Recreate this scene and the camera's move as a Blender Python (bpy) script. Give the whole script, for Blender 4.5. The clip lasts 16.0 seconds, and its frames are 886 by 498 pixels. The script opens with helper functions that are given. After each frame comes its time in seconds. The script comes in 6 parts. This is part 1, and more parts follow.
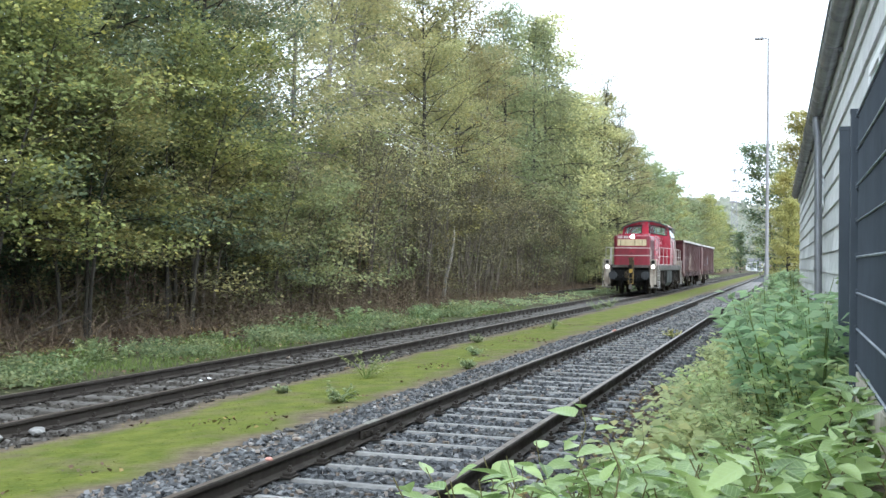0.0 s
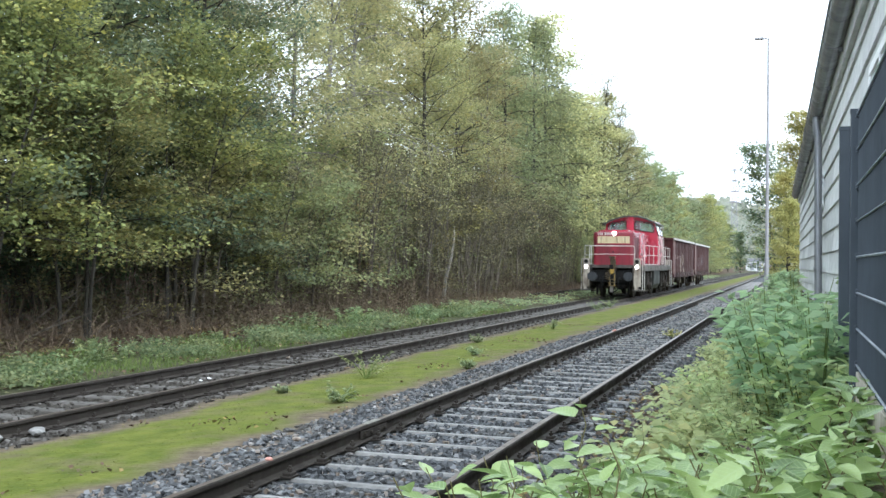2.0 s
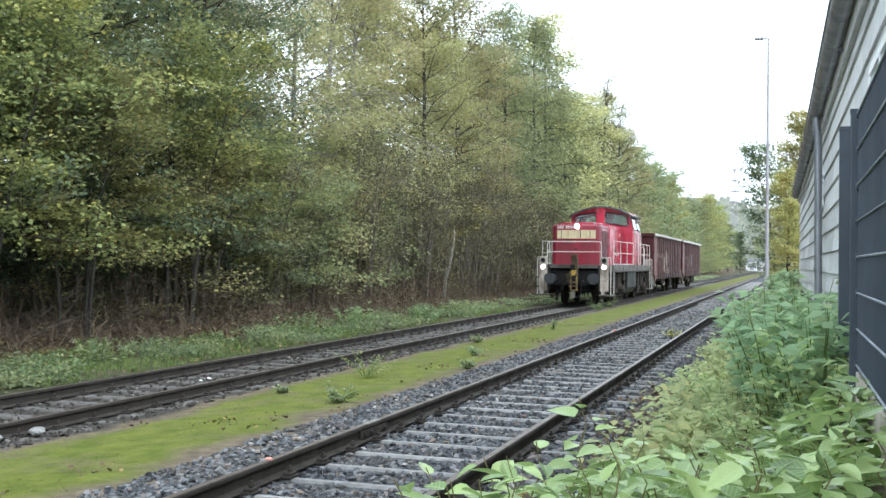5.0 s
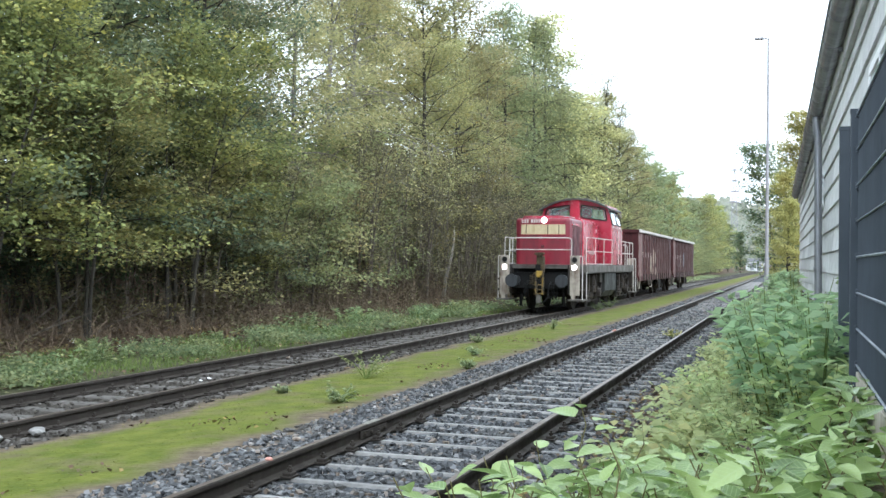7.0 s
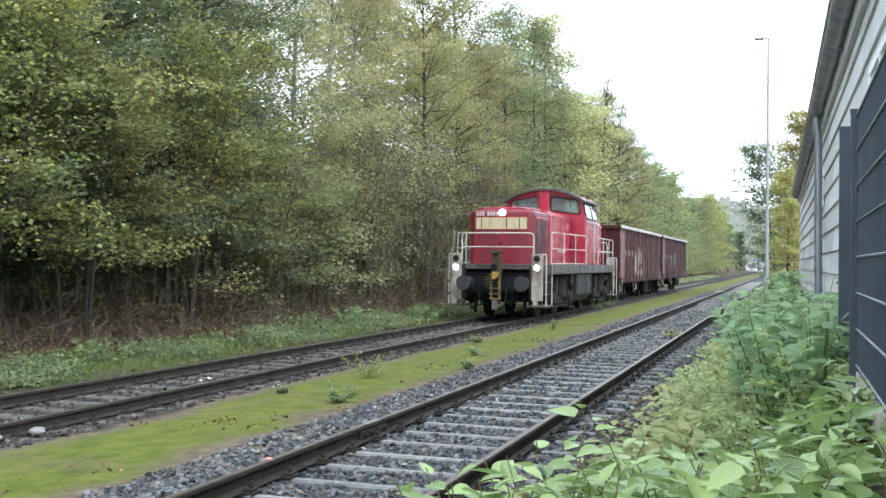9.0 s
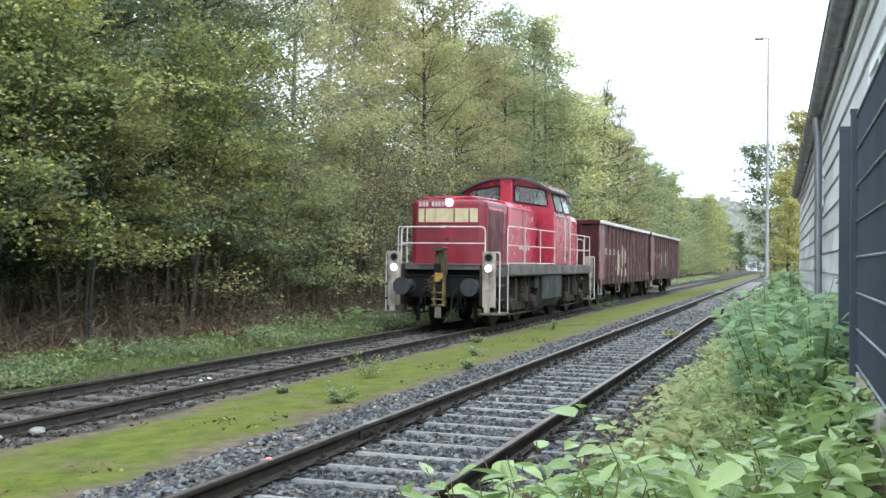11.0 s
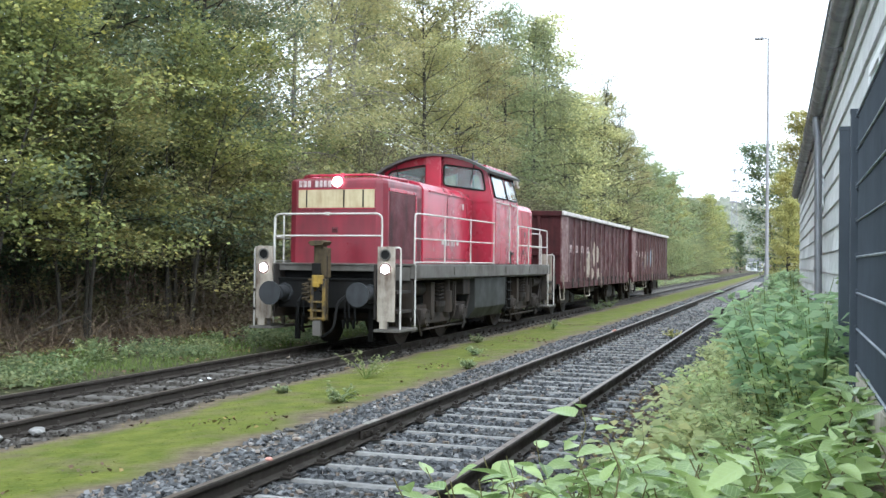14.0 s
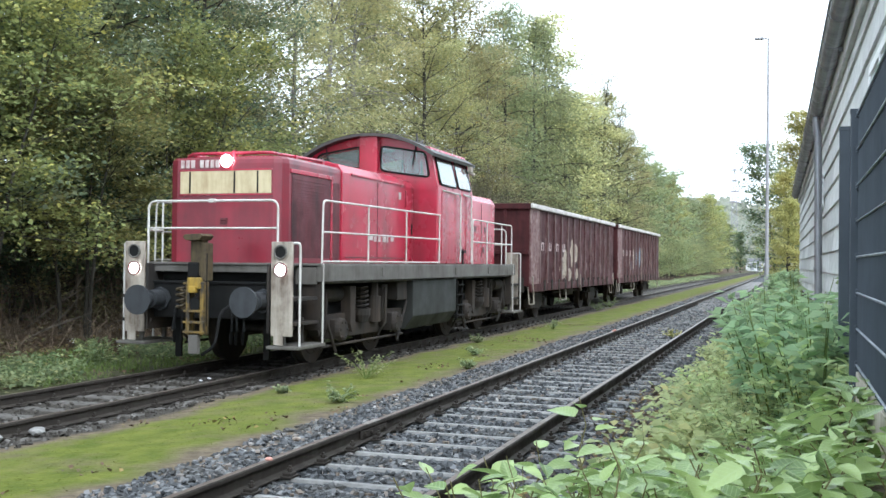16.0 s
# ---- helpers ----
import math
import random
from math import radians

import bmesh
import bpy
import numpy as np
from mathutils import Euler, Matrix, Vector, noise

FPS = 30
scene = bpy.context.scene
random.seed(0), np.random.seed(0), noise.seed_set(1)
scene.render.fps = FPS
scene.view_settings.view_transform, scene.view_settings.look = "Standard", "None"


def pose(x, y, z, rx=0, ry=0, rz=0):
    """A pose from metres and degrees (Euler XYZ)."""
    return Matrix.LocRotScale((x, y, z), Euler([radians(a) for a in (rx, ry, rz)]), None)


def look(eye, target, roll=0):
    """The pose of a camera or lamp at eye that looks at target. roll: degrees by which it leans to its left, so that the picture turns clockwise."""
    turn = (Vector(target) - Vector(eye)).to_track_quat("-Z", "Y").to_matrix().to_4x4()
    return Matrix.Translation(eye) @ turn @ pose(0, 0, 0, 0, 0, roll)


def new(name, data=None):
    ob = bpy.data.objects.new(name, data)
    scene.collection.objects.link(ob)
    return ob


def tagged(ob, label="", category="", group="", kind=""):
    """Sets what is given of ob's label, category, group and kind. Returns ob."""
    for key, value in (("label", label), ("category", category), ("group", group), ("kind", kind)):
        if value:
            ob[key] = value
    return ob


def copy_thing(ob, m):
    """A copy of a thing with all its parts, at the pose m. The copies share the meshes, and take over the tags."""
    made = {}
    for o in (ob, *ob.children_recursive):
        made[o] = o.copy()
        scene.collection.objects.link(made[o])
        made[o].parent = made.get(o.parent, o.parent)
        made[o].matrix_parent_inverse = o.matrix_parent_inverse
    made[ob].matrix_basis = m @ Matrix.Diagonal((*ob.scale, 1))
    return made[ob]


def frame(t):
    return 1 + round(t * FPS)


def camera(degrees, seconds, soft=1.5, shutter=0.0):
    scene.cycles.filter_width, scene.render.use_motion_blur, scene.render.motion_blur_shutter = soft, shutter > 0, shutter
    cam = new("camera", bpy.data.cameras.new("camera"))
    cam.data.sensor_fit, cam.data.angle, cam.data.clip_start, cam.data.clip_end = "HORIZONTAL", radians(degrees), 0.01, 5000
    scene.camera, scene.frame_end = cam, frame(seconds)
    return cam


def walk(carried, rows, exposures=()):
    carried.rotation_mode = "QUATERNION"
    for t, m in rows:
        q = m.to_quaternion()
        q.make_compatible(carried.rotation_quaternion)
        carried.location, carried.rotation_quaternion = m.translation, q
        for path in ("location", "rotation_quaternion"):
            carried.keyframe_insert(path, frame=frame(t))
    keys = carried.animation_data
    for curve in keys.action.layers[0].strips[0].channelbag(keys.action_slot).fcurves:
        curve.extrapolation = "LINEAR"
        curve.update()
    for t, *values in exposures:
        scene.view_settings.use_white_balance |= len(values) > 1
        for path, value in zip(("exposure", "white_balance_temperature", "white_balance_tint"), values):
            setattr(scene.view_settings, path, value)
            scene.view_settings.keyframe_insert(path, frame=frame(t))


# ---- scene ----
cam = camera(46.15, 16.0, soft=1.5)
EYE = Vector((0.0, 0.0, 1.663))
AHEAD = Vector((-0.31595, 0.94870, 0.01246))
VIEW = look(EYE, EYE + AHEAD, 0.644)
walk(cam, [(0.0, VIEW), (16.0, VIEW)], exposures=[(0.0, 1.16, 5800, 6), (16.0, 1.16, 5800, 6)])

# place of the two tracks and of the train on its track, seconds and metres
TRACK_FAR, TRACK_NEAR, NEAR_Z = -8.196, -2.968, 0.153
HEADWAY = [(0.0, 56.35), (2.0, 50.06), (4.0, 43.78), (6.5, 36.21), (9.0, 29.08), (11.5, 22.77), (13.5, 18.26), (16.0, 13.05)]


# ---- light ----
def make_light():
    w = bpy.data.worlds.new("overcast")
    scene.world = w
    w.use_nodes = True
    nt = w.node_tree
    bg = nt.nodes["Background"]
    sky = nt.nodes.new("ShaderNodeTexSky")
    sky.sky_type = "NISHITA"
    sky.sun_disc = False
    sky.sun_elevation, sky.sun_rotation = radians(42), radians(140)
    sky.dust_density = 4.0
    grade = nt.nodes.new("ShaderNodeHueSaturation")
    grade.inputs["Saturation"].default_value = 0.12
    nt.links.new(sky.outputs[0], grade.inputs["Color"])
    cloud = nt.nodes.new("ShaderNodeMix")
    cloud.data_type = "RGBA"
    cloud.inputs[0].default_value = 0.75
    cloud.inputs[7].default_value = (9.1, 9.75, 10.2, 1)
    nt.links.new(grade.outputs[0], cloud.inputs[6])
    nt.links.new(cloud.outputs[2], bg.inputs["Color"])
    bg.inputs["Strength"].default_value = 0.142
    sun = new("sun", bpy.data.lights.new("sun", "SUN"))
    sun.data.energy, sun.data.angle, sun.data.color = 1.05, radians(50), (1.0, 0.97, 0.92)
    sun.matrix_world = look((28, -24, 48), (0, 0, 0))


make_light()


# ---- materials ----
class Nodes:
    """A small builder of node materials."""

    def __init__(self, name, rough=0.6, metal=0.0, spec=0.5):
        self.mat = bpy.data.materials.new(name)
        self.mat.use_nodes = True
        self.nt = self.mat.node_tree
        self.bsdf = self.nt.nodes["Principled BSDF"]
        self.set("Roughness", rough), self.set("Metallic", metal), self.set("Specular IOR Level", spec)

    def set(self, name, value):
        if isinstance(value, bpy.types.NodeSocket):
            self.nt.links.new(value, self.bsdf.inputs[name])
        else:
            self.bsdf.inputs[name].default_value = (*value, 1) if isinstance(value, tuple) and len(value) == 3 else value

    def node(self, kind, **inputs):
        n = self.nt.nodes.new(kind)
        for k, v in inputs.items():
            self.wire(n.inputs[k.replace("_", " ")], v)
        return n

    def wire(self, socket, v):
        if isinstance(v, bpy.types.NodeSocket):
            self.nt.links.new(v, socket)
        else:
            socket.default_value = (*v, 1) if isinstance(v, tuple) and len(v) == 3 and socket.type == "RGBA" else v

    def where(self):
        return self.node("ShaderNodeTexCoord").outputs["Object"]

    def world(self):
        return self.node("ShaderNodeNewGeometry").outputs["Position"]

    def island(self):
        return self.node("ShaderNodeNewGeometry").outputs["Random Per Island"]

    def random(self):
        return self.node("ShaderNodeObjectInfo").outputs["Random"]

    def noise(self, vec, scale, detail=4, rough=0.6, stretch=None):
        if stretch:
            m = self.node("ShaderNodeMapping", Vector=vec)
            m.inputs["Scale"].default_value = stretch
            vec = m.outputs[0]
        return self.node("ShaderNodeTexNoise", Vector=vec, Scale=scale, Detail=detail, Roughness=rough).outputs["Fac"]

    def cells(self, vec, scale):
        return self.node("ShaderNodeTexVoronoi", Vector=vec, Scale=scale)

    def ramp(self, fac, *stops):
        r = self.node("ShaderNodeValToRGB", Fac=fac)
        e = r.color_ramp.elements
        while len(e) < len(stops):
            e.new(0.5)
        for el, (pos, col) in zip(e, stops):
            el.position = pos
            el.color = (*col, 1) if isinstance(col, tuple) else (col, col, col, 1)
        return r.outputs[0]

    def mix(self, fac, a, b, how="MIX"):
        m = self.nt.nodes.new("ShaderNodeMix")
        m.data_type, m.blend_type = "RGBA", how
        self.wire(m.inputs[0], fac), self.wire(m.inputs[6], a), self.wire(m.inputs[7], b)
        return m.outputs[2]

    def math(self, op, a, b=0.0):
        m = self.nt.nodes.new("ShaderNodeMath")
        m.operation = op
        self.wire(m.inputs[0], a), self.wire(m.inputs[1], b)
        return m.outputs[0]

    def bump(self, height, strength=0.3, distance=0.01):
        self.set("Normal", self.node("ShaderNodeBump", Height=height, Strength=strength, Distance=distance).outputs[0])

    def vary(self, col, amount=0.3):
        """col, lighter or darker from object to object."""
        f = self.math("MULTIPLY_ADD", self.random(), amount)
        f.node.inputs[2].default_value = 1 - amount / 2
        return self.mix(1.0, col, f, "MULTIPLY")


def leafy(name, dark, light, turned, glow=0.5):
    """Leaves: two tones leaf by leaf, some turned yellow, light shining through."""
    n = Nodes(name, 0.6, 0, 0.18)
    tone = n.ramp(n.island(), (0.0, dark), (0.55, light), (0.85, light), (1.0, turned))
    big = n.noise(n.world(), 0.45, 4)
    tone = n.mix(n.ramp(big, (0.50, 0.0), (0.72, 0.55)), tone, turned)
    tone = n.vary(tone, 0.35)
    hue = n.node("ShaderNodeHueSaturation", Color=tone, Hue=n.math("MULTIPLY_ADD", n.random(), 0.03), Saturation=0.95)
    hue.inputs["Hue"].links[0].from_node.inputs[2].default_value = 0.485
    n.set("Base Color", hue.outputs[0])
    thin = n.node("ShaderNodeBsdfTranslucent", Color=hue.outputs[0])
    both = n.nt.nodes.new("ShaderNodeMixShader")
    both.inputs[0].default_value = glow
    n.nt.links.new(n.bsdf.outputs[0], both.inputs[1])
    n.nt.links.new(thin.outputs[0], both.inputs[2])
    n.nt.links.new(both.outputs[0], n.nt.nodes["Material Output"].inputs["Surface"])
    return n.mat


def rough_paint(name, col, dirt=(0.06, 0.05, 0.045), amount=0.4, rough=0.45, scale=1.5, metal=0.0, streak=True, lo=0.18, hi=0.42):
    """Painted or bare sheet metal with grime and streaks."""
    n = Nodes(name, rough, metal)
    at = n.where()
    soil = n.noise(at, scale, 6, 0.65)
    runs = n.noise(at, scale * 3, 4, 0.6, (1.0, 1.0, 0.12) if streak else None)
    f = n.ramp(n.math("MULTIPLY", soil, runs), (lo, 0.0), (hi, amount))
    n.set("Base Color", n.mix(f, col, dirt))
    n.set("Roughness", n.ramp(soil, (0.3, rough * 0.75), (0.7, min(1.0, rough * 1.4))))
    n.bump(n.noise(at, 40, 3), 0.08, 0.004)
    return n.mat


def stone_mat(name, a, b, scale=30.0, rough=0.85, bump=0.3):
    n = Nodes(name, rough, 0, 0.35)
    at = n.where()
    tone = n.ramp(n.noise(at, scale, 5), (0.3, a), (0.7, b))
    n.set("Base Color", n.vary(tone, 0.3))
    n.bump(n.noise(at, scale * 2.5, 4), bump, 0.006)
    return n.mat


def ballast_mat():
    n = Nodes("ballast_stone", 0.8, 0, 0.4)
    tone = n.ramp(n.island(), (0.0, (0.022, 0.023, 0.025)), (0.5, (0.075, 0.077, 0.082)), (0.82, (0.16, 0.162, 0.168)), (0.96, (0.15, 0.115, 0.09)), (1.0, (0.30, 0.29, 0.28)))
    n.set("Base Color", n.mix(n.ramp(n.noise(n.world(), 0.9, 4), (0.5, 0.0), (0.75, 0.5)), tone, (0.11, 0.095, 0.075)))
    n.bump(n.noise(n.world(), 60, 3), 0.3, 0.004)
    return n.mat


def grit_mat():
    n = Nodes("buried_grit", 0.9, 0, 0.3)
    n.set("Base Color", n.ramp(n.island(), (0.0, (0.028, 0.024, 0.020)), (0.8, (0.066, 0.058, 0.050)), (1.0, (0.16, 0.15, 0.14))))
    return n.mat


def ground_mat():
    """One sheet: litter under the wood, green verge, fine ballast, moss strip, gravel, earth bank."""
    n = Nodes("ground_soil", 0.95, 0, 0.15)
    at = n.world()
    xyz = n.node("ShaderNodeSeparateXYZ", Vector=at)
    wob = n.math("MULTIPLY_ADD", n.noise(at, 0.8, 5), 1.3)
    wob.node.inputs[2].default_value = -0.65
    x = n.math("ADD", xyz.outputs["X"], wob)
    fine, grit, patch = n.noise(at, 45, 4), n.cells(at, 22), n.noise(at, 1.4, 5)
    litter = n.mix(n.ramp(n.cells(at, 16).outputs["Distance"], (0.1, 0.0), (0.5, 1.0)), (0.038, 0.026, 0.018), (0.085, 0.058, 0.038))
    verge = n.mix(n.ramp(n.noise(at, 9, 5), (0.35, 0.0), (0.65, 1.0)), (0.040, 0.046, 0.024), (0.085, 0.080, 0.045))
    fines = n.mix(n.ramp(fine, (0.35, 0.0), (0.65, 1.0)), (0.028, 0.024, 0.020), (0.068, 0.060, 0.052))
    moss = n.mix(n.ramp(n.noise(at, 3.2, 6), (0.35, 0.0), (0.65, 1.0)), (0.072, 0.092, 0.014), (0.128, 0.138, 0.026))
    moss = n.mix(n.ramp(patch, (0.50, 0.0), (0.68, 0.7)), moss, (0.13, 0.105, 0.062))
    dry = n.mix(n.ramp(n.noise(at, 7, 6), (0.35, 0.0), (0.65, 1.0)), (0.085, 0.066, 0.049), (0.155, 0.122, 0.082))
    gravel = n.mix(n.ramp(grit.outputs["Distance"], (0.05, 1.0), (0.5, 0.0)), (0.05, 0.052, 0.056), (0.15, 0.155, 0.165))
    earth = n.mix(n.ramp(n.noise(at, 14, 5), (0.35, 0.0), (0.65, 1.0)), (0.05, 0.04, 0.032), (0.13, 0.10, 0.075))

    def step(edge, soft=0.25):
        return n.ramp(n.math("MULTIPLY_ADD", n.math("SUBTRACT", x, edge), 0.5 / soft), (0.45, 0.0), (0.95, 1.0))

    col = litter
    for edge, soft, nxt in ((-12.1, 0.5, verge), (-9.75, 0.3, fines), (-7.05, 0.2, dry), (-6.75, 0.3, moss), (-5.15, 0.35, dry), (-4.6, 0.25, gravel), (-1.15, 0.3, earth)):
        col = n.mix(step(edge, soft), col, nxt)
    n.set("Base Color", col)
    n.bump(n.math("ADD", n.noise(at, 18, 6), grit.outputs["Distance"]), 0.6, 0.03)
    return n.mat


M = {
    "ground": ground_mat(),
    "ballast": ballast_mat(),
    "grit": grit_mat(),
    "red": rough_paint("traffic_red_paint", (0.36, 0.021, 0.046), (0.11, 0.024, 0.028), 0.75, 0.24, 0.9),
    # red copy for the front hood: darker base paints its shade, soot on top
    "shaded_sooty_red": rough_paint("shaded_sooty_red_paint", (0.26, 0.016, 0.034), (0.055, 0.016, 0.019), 0.85, 0.32, 0.8, lo=0.08, hi=0.40),
    "frame_grey": rough_paint("grimy_grey_frame", (0.120, 0.110, 0.099), (0.045, 0.038, 0.032), 0.8, 0.6),
    "under": rough_paint("sooty_running_gear", (0.026, 0.023, 0.021), (0.085, 0.060, 0.044), 0.55, 0.8),
    "wagon": rough_paint("oxide_brown_wagon", (0.060, 0.015, 0.016), (0.017, 0.009, 0.009), 0.85, 0.6, 2.2),
    "wagon_rim": rough_paint("worn_grey_rim", (0.56, 0.53, 0.50), (0.15, 0.09, 0.08), 0.85, 0.6, 3.0, 0.0, False),
    "rail": rough_paint("rusty_rail", (0.044, 0.037, 0.031), (0.025, 0.021, 0.019), 0.7, 0.7, 3.0, 0.2, False),
    "railhead": rough_paint("worn_rail_head", (0.15, 0.115, 0.095), (0.07, 0.05, 0.04), 0.7, 0.42, 4.0, 0.7, False),
    "sleeper": stone_mat("steel_sleeper_grey", (0.145, 0.140, 0.134), (0.265, 0.257, 0.247), 9.0),
    "old_sleeper": stone_mat("dark_old_sleeper", (0.052, 0.047, 0.043), (0.12, 0.11, 0.10), 9.0),
    "clad": stone_mat("weathered_pale_cladding", (0.50, 0.50, 0.49), (0.66, 0.66, 0.65), 6.0, 0.75, 0.15),
    "zinc": rough_paint("grey_zinc_sheet", (0.30, 0.30, 0.32), (0.14, 0.14, 0.15), 0.5, 0.42, 3.0, 0.6),
    "anthracite": rough_paint("anthracite_powder_coat", (0.045, 0.056, 0.072), (0.03, 0.035, 0.04), 0.4, 0.5, 3.0),
    "white": rough_paint("white_window_frame", (0.8, 0.8, 0.8), (0.5, 0.5, 0.48), 0.3, 0.4, 3.0),
    "bark": stone_mat("grey_brown_bark", (0.030, 0.027, 0.022), (0.066, 0.058, 0.047), 8.0, 0.95, 0.6),
    "pale_bark": stone_mat("pale_bark", (0.10, 0.09, 0.08), (0.30, 0.28, 0.25), 5.0, 0.9, 0.4),
    "leaf_green": leafy("green_leaves", (0.075, 0.112, 0.068), (0.152, 0.200, 0.115), (0.33, 0.32, 0.14)),
    "leaf_birch": leafy("birch_leaves", (0.30, 0.30, 0.15), (0.46, 0.44, 0.21), (0.58, 0.49, 0.20)),
    "leaf_gold": leafy("turning_leaves", (0.15, 0.155, 0.08), (0.29, 0.27, 0.12), (0.46, 0.36, 0.12)),
    "leaf_weed": leafy("weed_leaves", (0.115, 0.165, 0.080), (0.235, 0.305, 0.150), (0.43, 0.42, 0.18)),
}


# ---- mesh helpers ----
def mesh_of(name, verts, faces, mats, index=None, smooth=False):
    me = bpy.data.meshes.new(name)
    me.from_pydata([tuple(v) for v in verts], [], [tuple(int(i) for i in f) for f in faces])
    for m in mats if isinstance(mats, (list, tuple)) else [mats]:
        me.materials.append(m)
    if index is not None:
        me.polygons.foreach_set("material_index", np.asarray(index, dtype=np.int32))
    if smooth:
        me.polygons.foreach_set("use_smooth", np.ones(len(me.polygons), dtype=bool))
    me.update()
    return me


def quads(name, corners, mat):
    """Loose faces from an array n x 4 x 3, or n x 3 x 3."""
    c = np.asarray(corners, dtype=np.float32)
    n, k = len(c), len(c[0])
    me = bpy.data.meshes.new(name)
    me.vertices.add(k * n), me.loops.add(k * n), me.polygons.add(n)
    me.vertices.foreach_set("co", c.reshape(-1))
    me.loops.foreach_set("vertex_index", np.arange(k * n, dtype=np.int32))
    me.polygons.foreach_set("loop_start", np.arange(0, k * n, k, dtype=np.int32))
    me.materials.append(mat)
    me.update(calc_edges=True)
    return me


def part(name, bm, mat, parent, label="", at=None, smooth=False):
    """Links a bmesh as one mesh object under a thing or a part."""
    if name in APART:
        groups = clusters(bm)
        if len(groups) > 1:
            for faces in groups[1:]:
                piece = bm.copy()
                piece.faces.ensure_lookup_table()
                keep = set(faces)
                bmesh.ops.delete(piece, geom=[f for f in piece.faces if f.index not in keep], context="FACES")
                link(name, piece, mat, parent, label, at, smooth)
            bm.faces.ensure_lookup_table()
            keep = set(groups[0])
            bmesh.ops.delete(bm, geom=[f for f in bm.faces if f.index not in keep], context="FACES")
    return link(name, bm, mat, parent, label, at, smooth)


# parts that come in several separate pieces, each a part of its own
APART = {"grille_trim", "side_vent", "side_grille", "rain_strip", "cab_door", "side_lamp", "wiper", "axle_box", "coil_spring", "brake_hanger", "brake_rigging", "step_iron", "latch", "air_tank",
         "cab_ladder", "brake_hose", "step_rail", "end_rib", "louvre_divider", "door_gap", "louvre_frame", "step_plate", "handrail", "coupler_arm", "lettering_bar", "number_bar"}


def clusters(bm, near=0.02):
    """Face numbers by piece: islands whose boxes touch count as one piece."""
    bm.faces.index_update()
    seen, boxes = set(), []
    for f in bm.faces:
        if f.index in seen:
            continue
        stack, own, pts = [f], [], []
        seen.add(f.index)
        while stack:
            g = stack.pop()
            own.append(g.index)
            for v in g.verts:
                pts.append(v.co)
                for h in v.link_faces:
                    if h.index not in seen:
                        seen.add(h.index)
                        stack.append(h)
        lo = [min(p[i] for p in pts) - near for i in range(3)]
        hi = [max(p[i] for p in pts) + near for i in range(3)]
        boxes.append([lo, hi, own])
    merged = True
    while merged:
        merged = False
        for i in range(len(boxes)):
            for j in range(i + 1, len(boxes)):
                a, b = boxes[i], boxes[j]
                if all(a[0][k] <= b[1][k] and b[0][k] <= a[1][k] for k in range(3)):
                    boxes[i] = [[min(a[0][k], b[0][k]) for k in range(3)], [max(a[1][k], b[1][k]) for k in range(3)], a[2] + b[2]]
                    del boxes[j]
                    merged = True
                    break
            if merged:
                break
    return [b[2] for b in boxes]


def link(name, bm, mat, parent, label="", at=None, smooth=False):
    me = bpy.data.meshes.new(name)
    bm.to_mesh(me)
    bm.free()
    me.materials.append(M[mat] if isinstance(mat, str) else mat)
    if smooth:
        me.polygons.foreach_set("use_smooth", np.ones(len(me.polygons), dtype=bool))
    ob = new(name, me)
    ob.parent = parent
    if at is not None:
        ob.matrix_basis = at
    return tagged(ob, label) if label else ob


def share(name, me, parent, at):
    ob = new(name, me)
    ob.parent, ob.matrix_basis = parent, at
    return ob


def box(bm, lo, hi, bevel=0.0, taper=None):
    """An axis box from corner to corner, its edges rounded."""
    lo, hi = Vector(lo), Vector(hi)
    made = bmesh.ops.create_cube(bm, size=1.0, matrix=Matrix.Translation((lo + hi) / 2) @ Matrix.Diagonal((*(hi - lo), 1)))["verts"]
    if bevel:
        bmesh.ops.bevel(bm, geom=list({e for v in made for e in v.link_edges}), offset=bevel, segments=2, affect="EDGES", profile=0.6)
    return bm


def rod(bm, a, b, r, r2=None, n=10, caps=True):
    a, b = Vector(a), Vector(b)
    d = b - a
    m = Matrix.Translation((a + b) / 2) @ d.to_track_quat("Z", "Y").to_matrix().to_4x4()
    bmesh.ops.create_cone(bm, cap_ends=caps, segments=n, radius1=r, radius2=r if r2 is None else r2, depth=d.length, matrix=m)
    return bm


def bent(bm, points, r, n=8):
    """A round bar along points."""
    pts = [Vector(p) for p in points]
    rings = []
    for i, p in enumerate(pts):
        d = (pts[min(i + 1, len(pts) - 1)] - pts[max(i - 1, 0)]).normalized()
        q = d.to_track_quat("Z", "Y")
        rad = r[i] if isinstance(r, (list, tuple)) else r
        rings.append([bm.verts.new(p + q @ Vector((rad * math.cos(k * 2 * math.pi / n), rad * math.sin(k * 2 * math.pi / n), 0))) for k in range(n)])
    for a, b in zip(rings, rings[1:]):
        best = min(range(n), key=lambda s: (a[0].co - b[s].co).length)
        for k in range(n):
            bm.faces.new((a[k], a[(k + 1) % n], b[(k + 1 + best) % n], b[(k + best) % n]))
    bm.faces.new(rings[0][::-1]), bm.faces.new(rings[-1])
    return bm


def rounded(points, r=0.1, n=4):
    """A polyline with its inner corners rounded."""
    pts = [Vector(p) for p in points]
    out = [pts[0]]
    for a, b, c in zip(pts, pts[1:], pts[2:]):
        p, q = b + (a - b).normalized() * r, b + (c - b).normalized() * r
        for k in range(n + 1):
            t = k / n
            out.append(p * (1 - t) ** 2 + b * 2 * t * (1 - t) + q * t * t)
    return out + [pts[-1]]


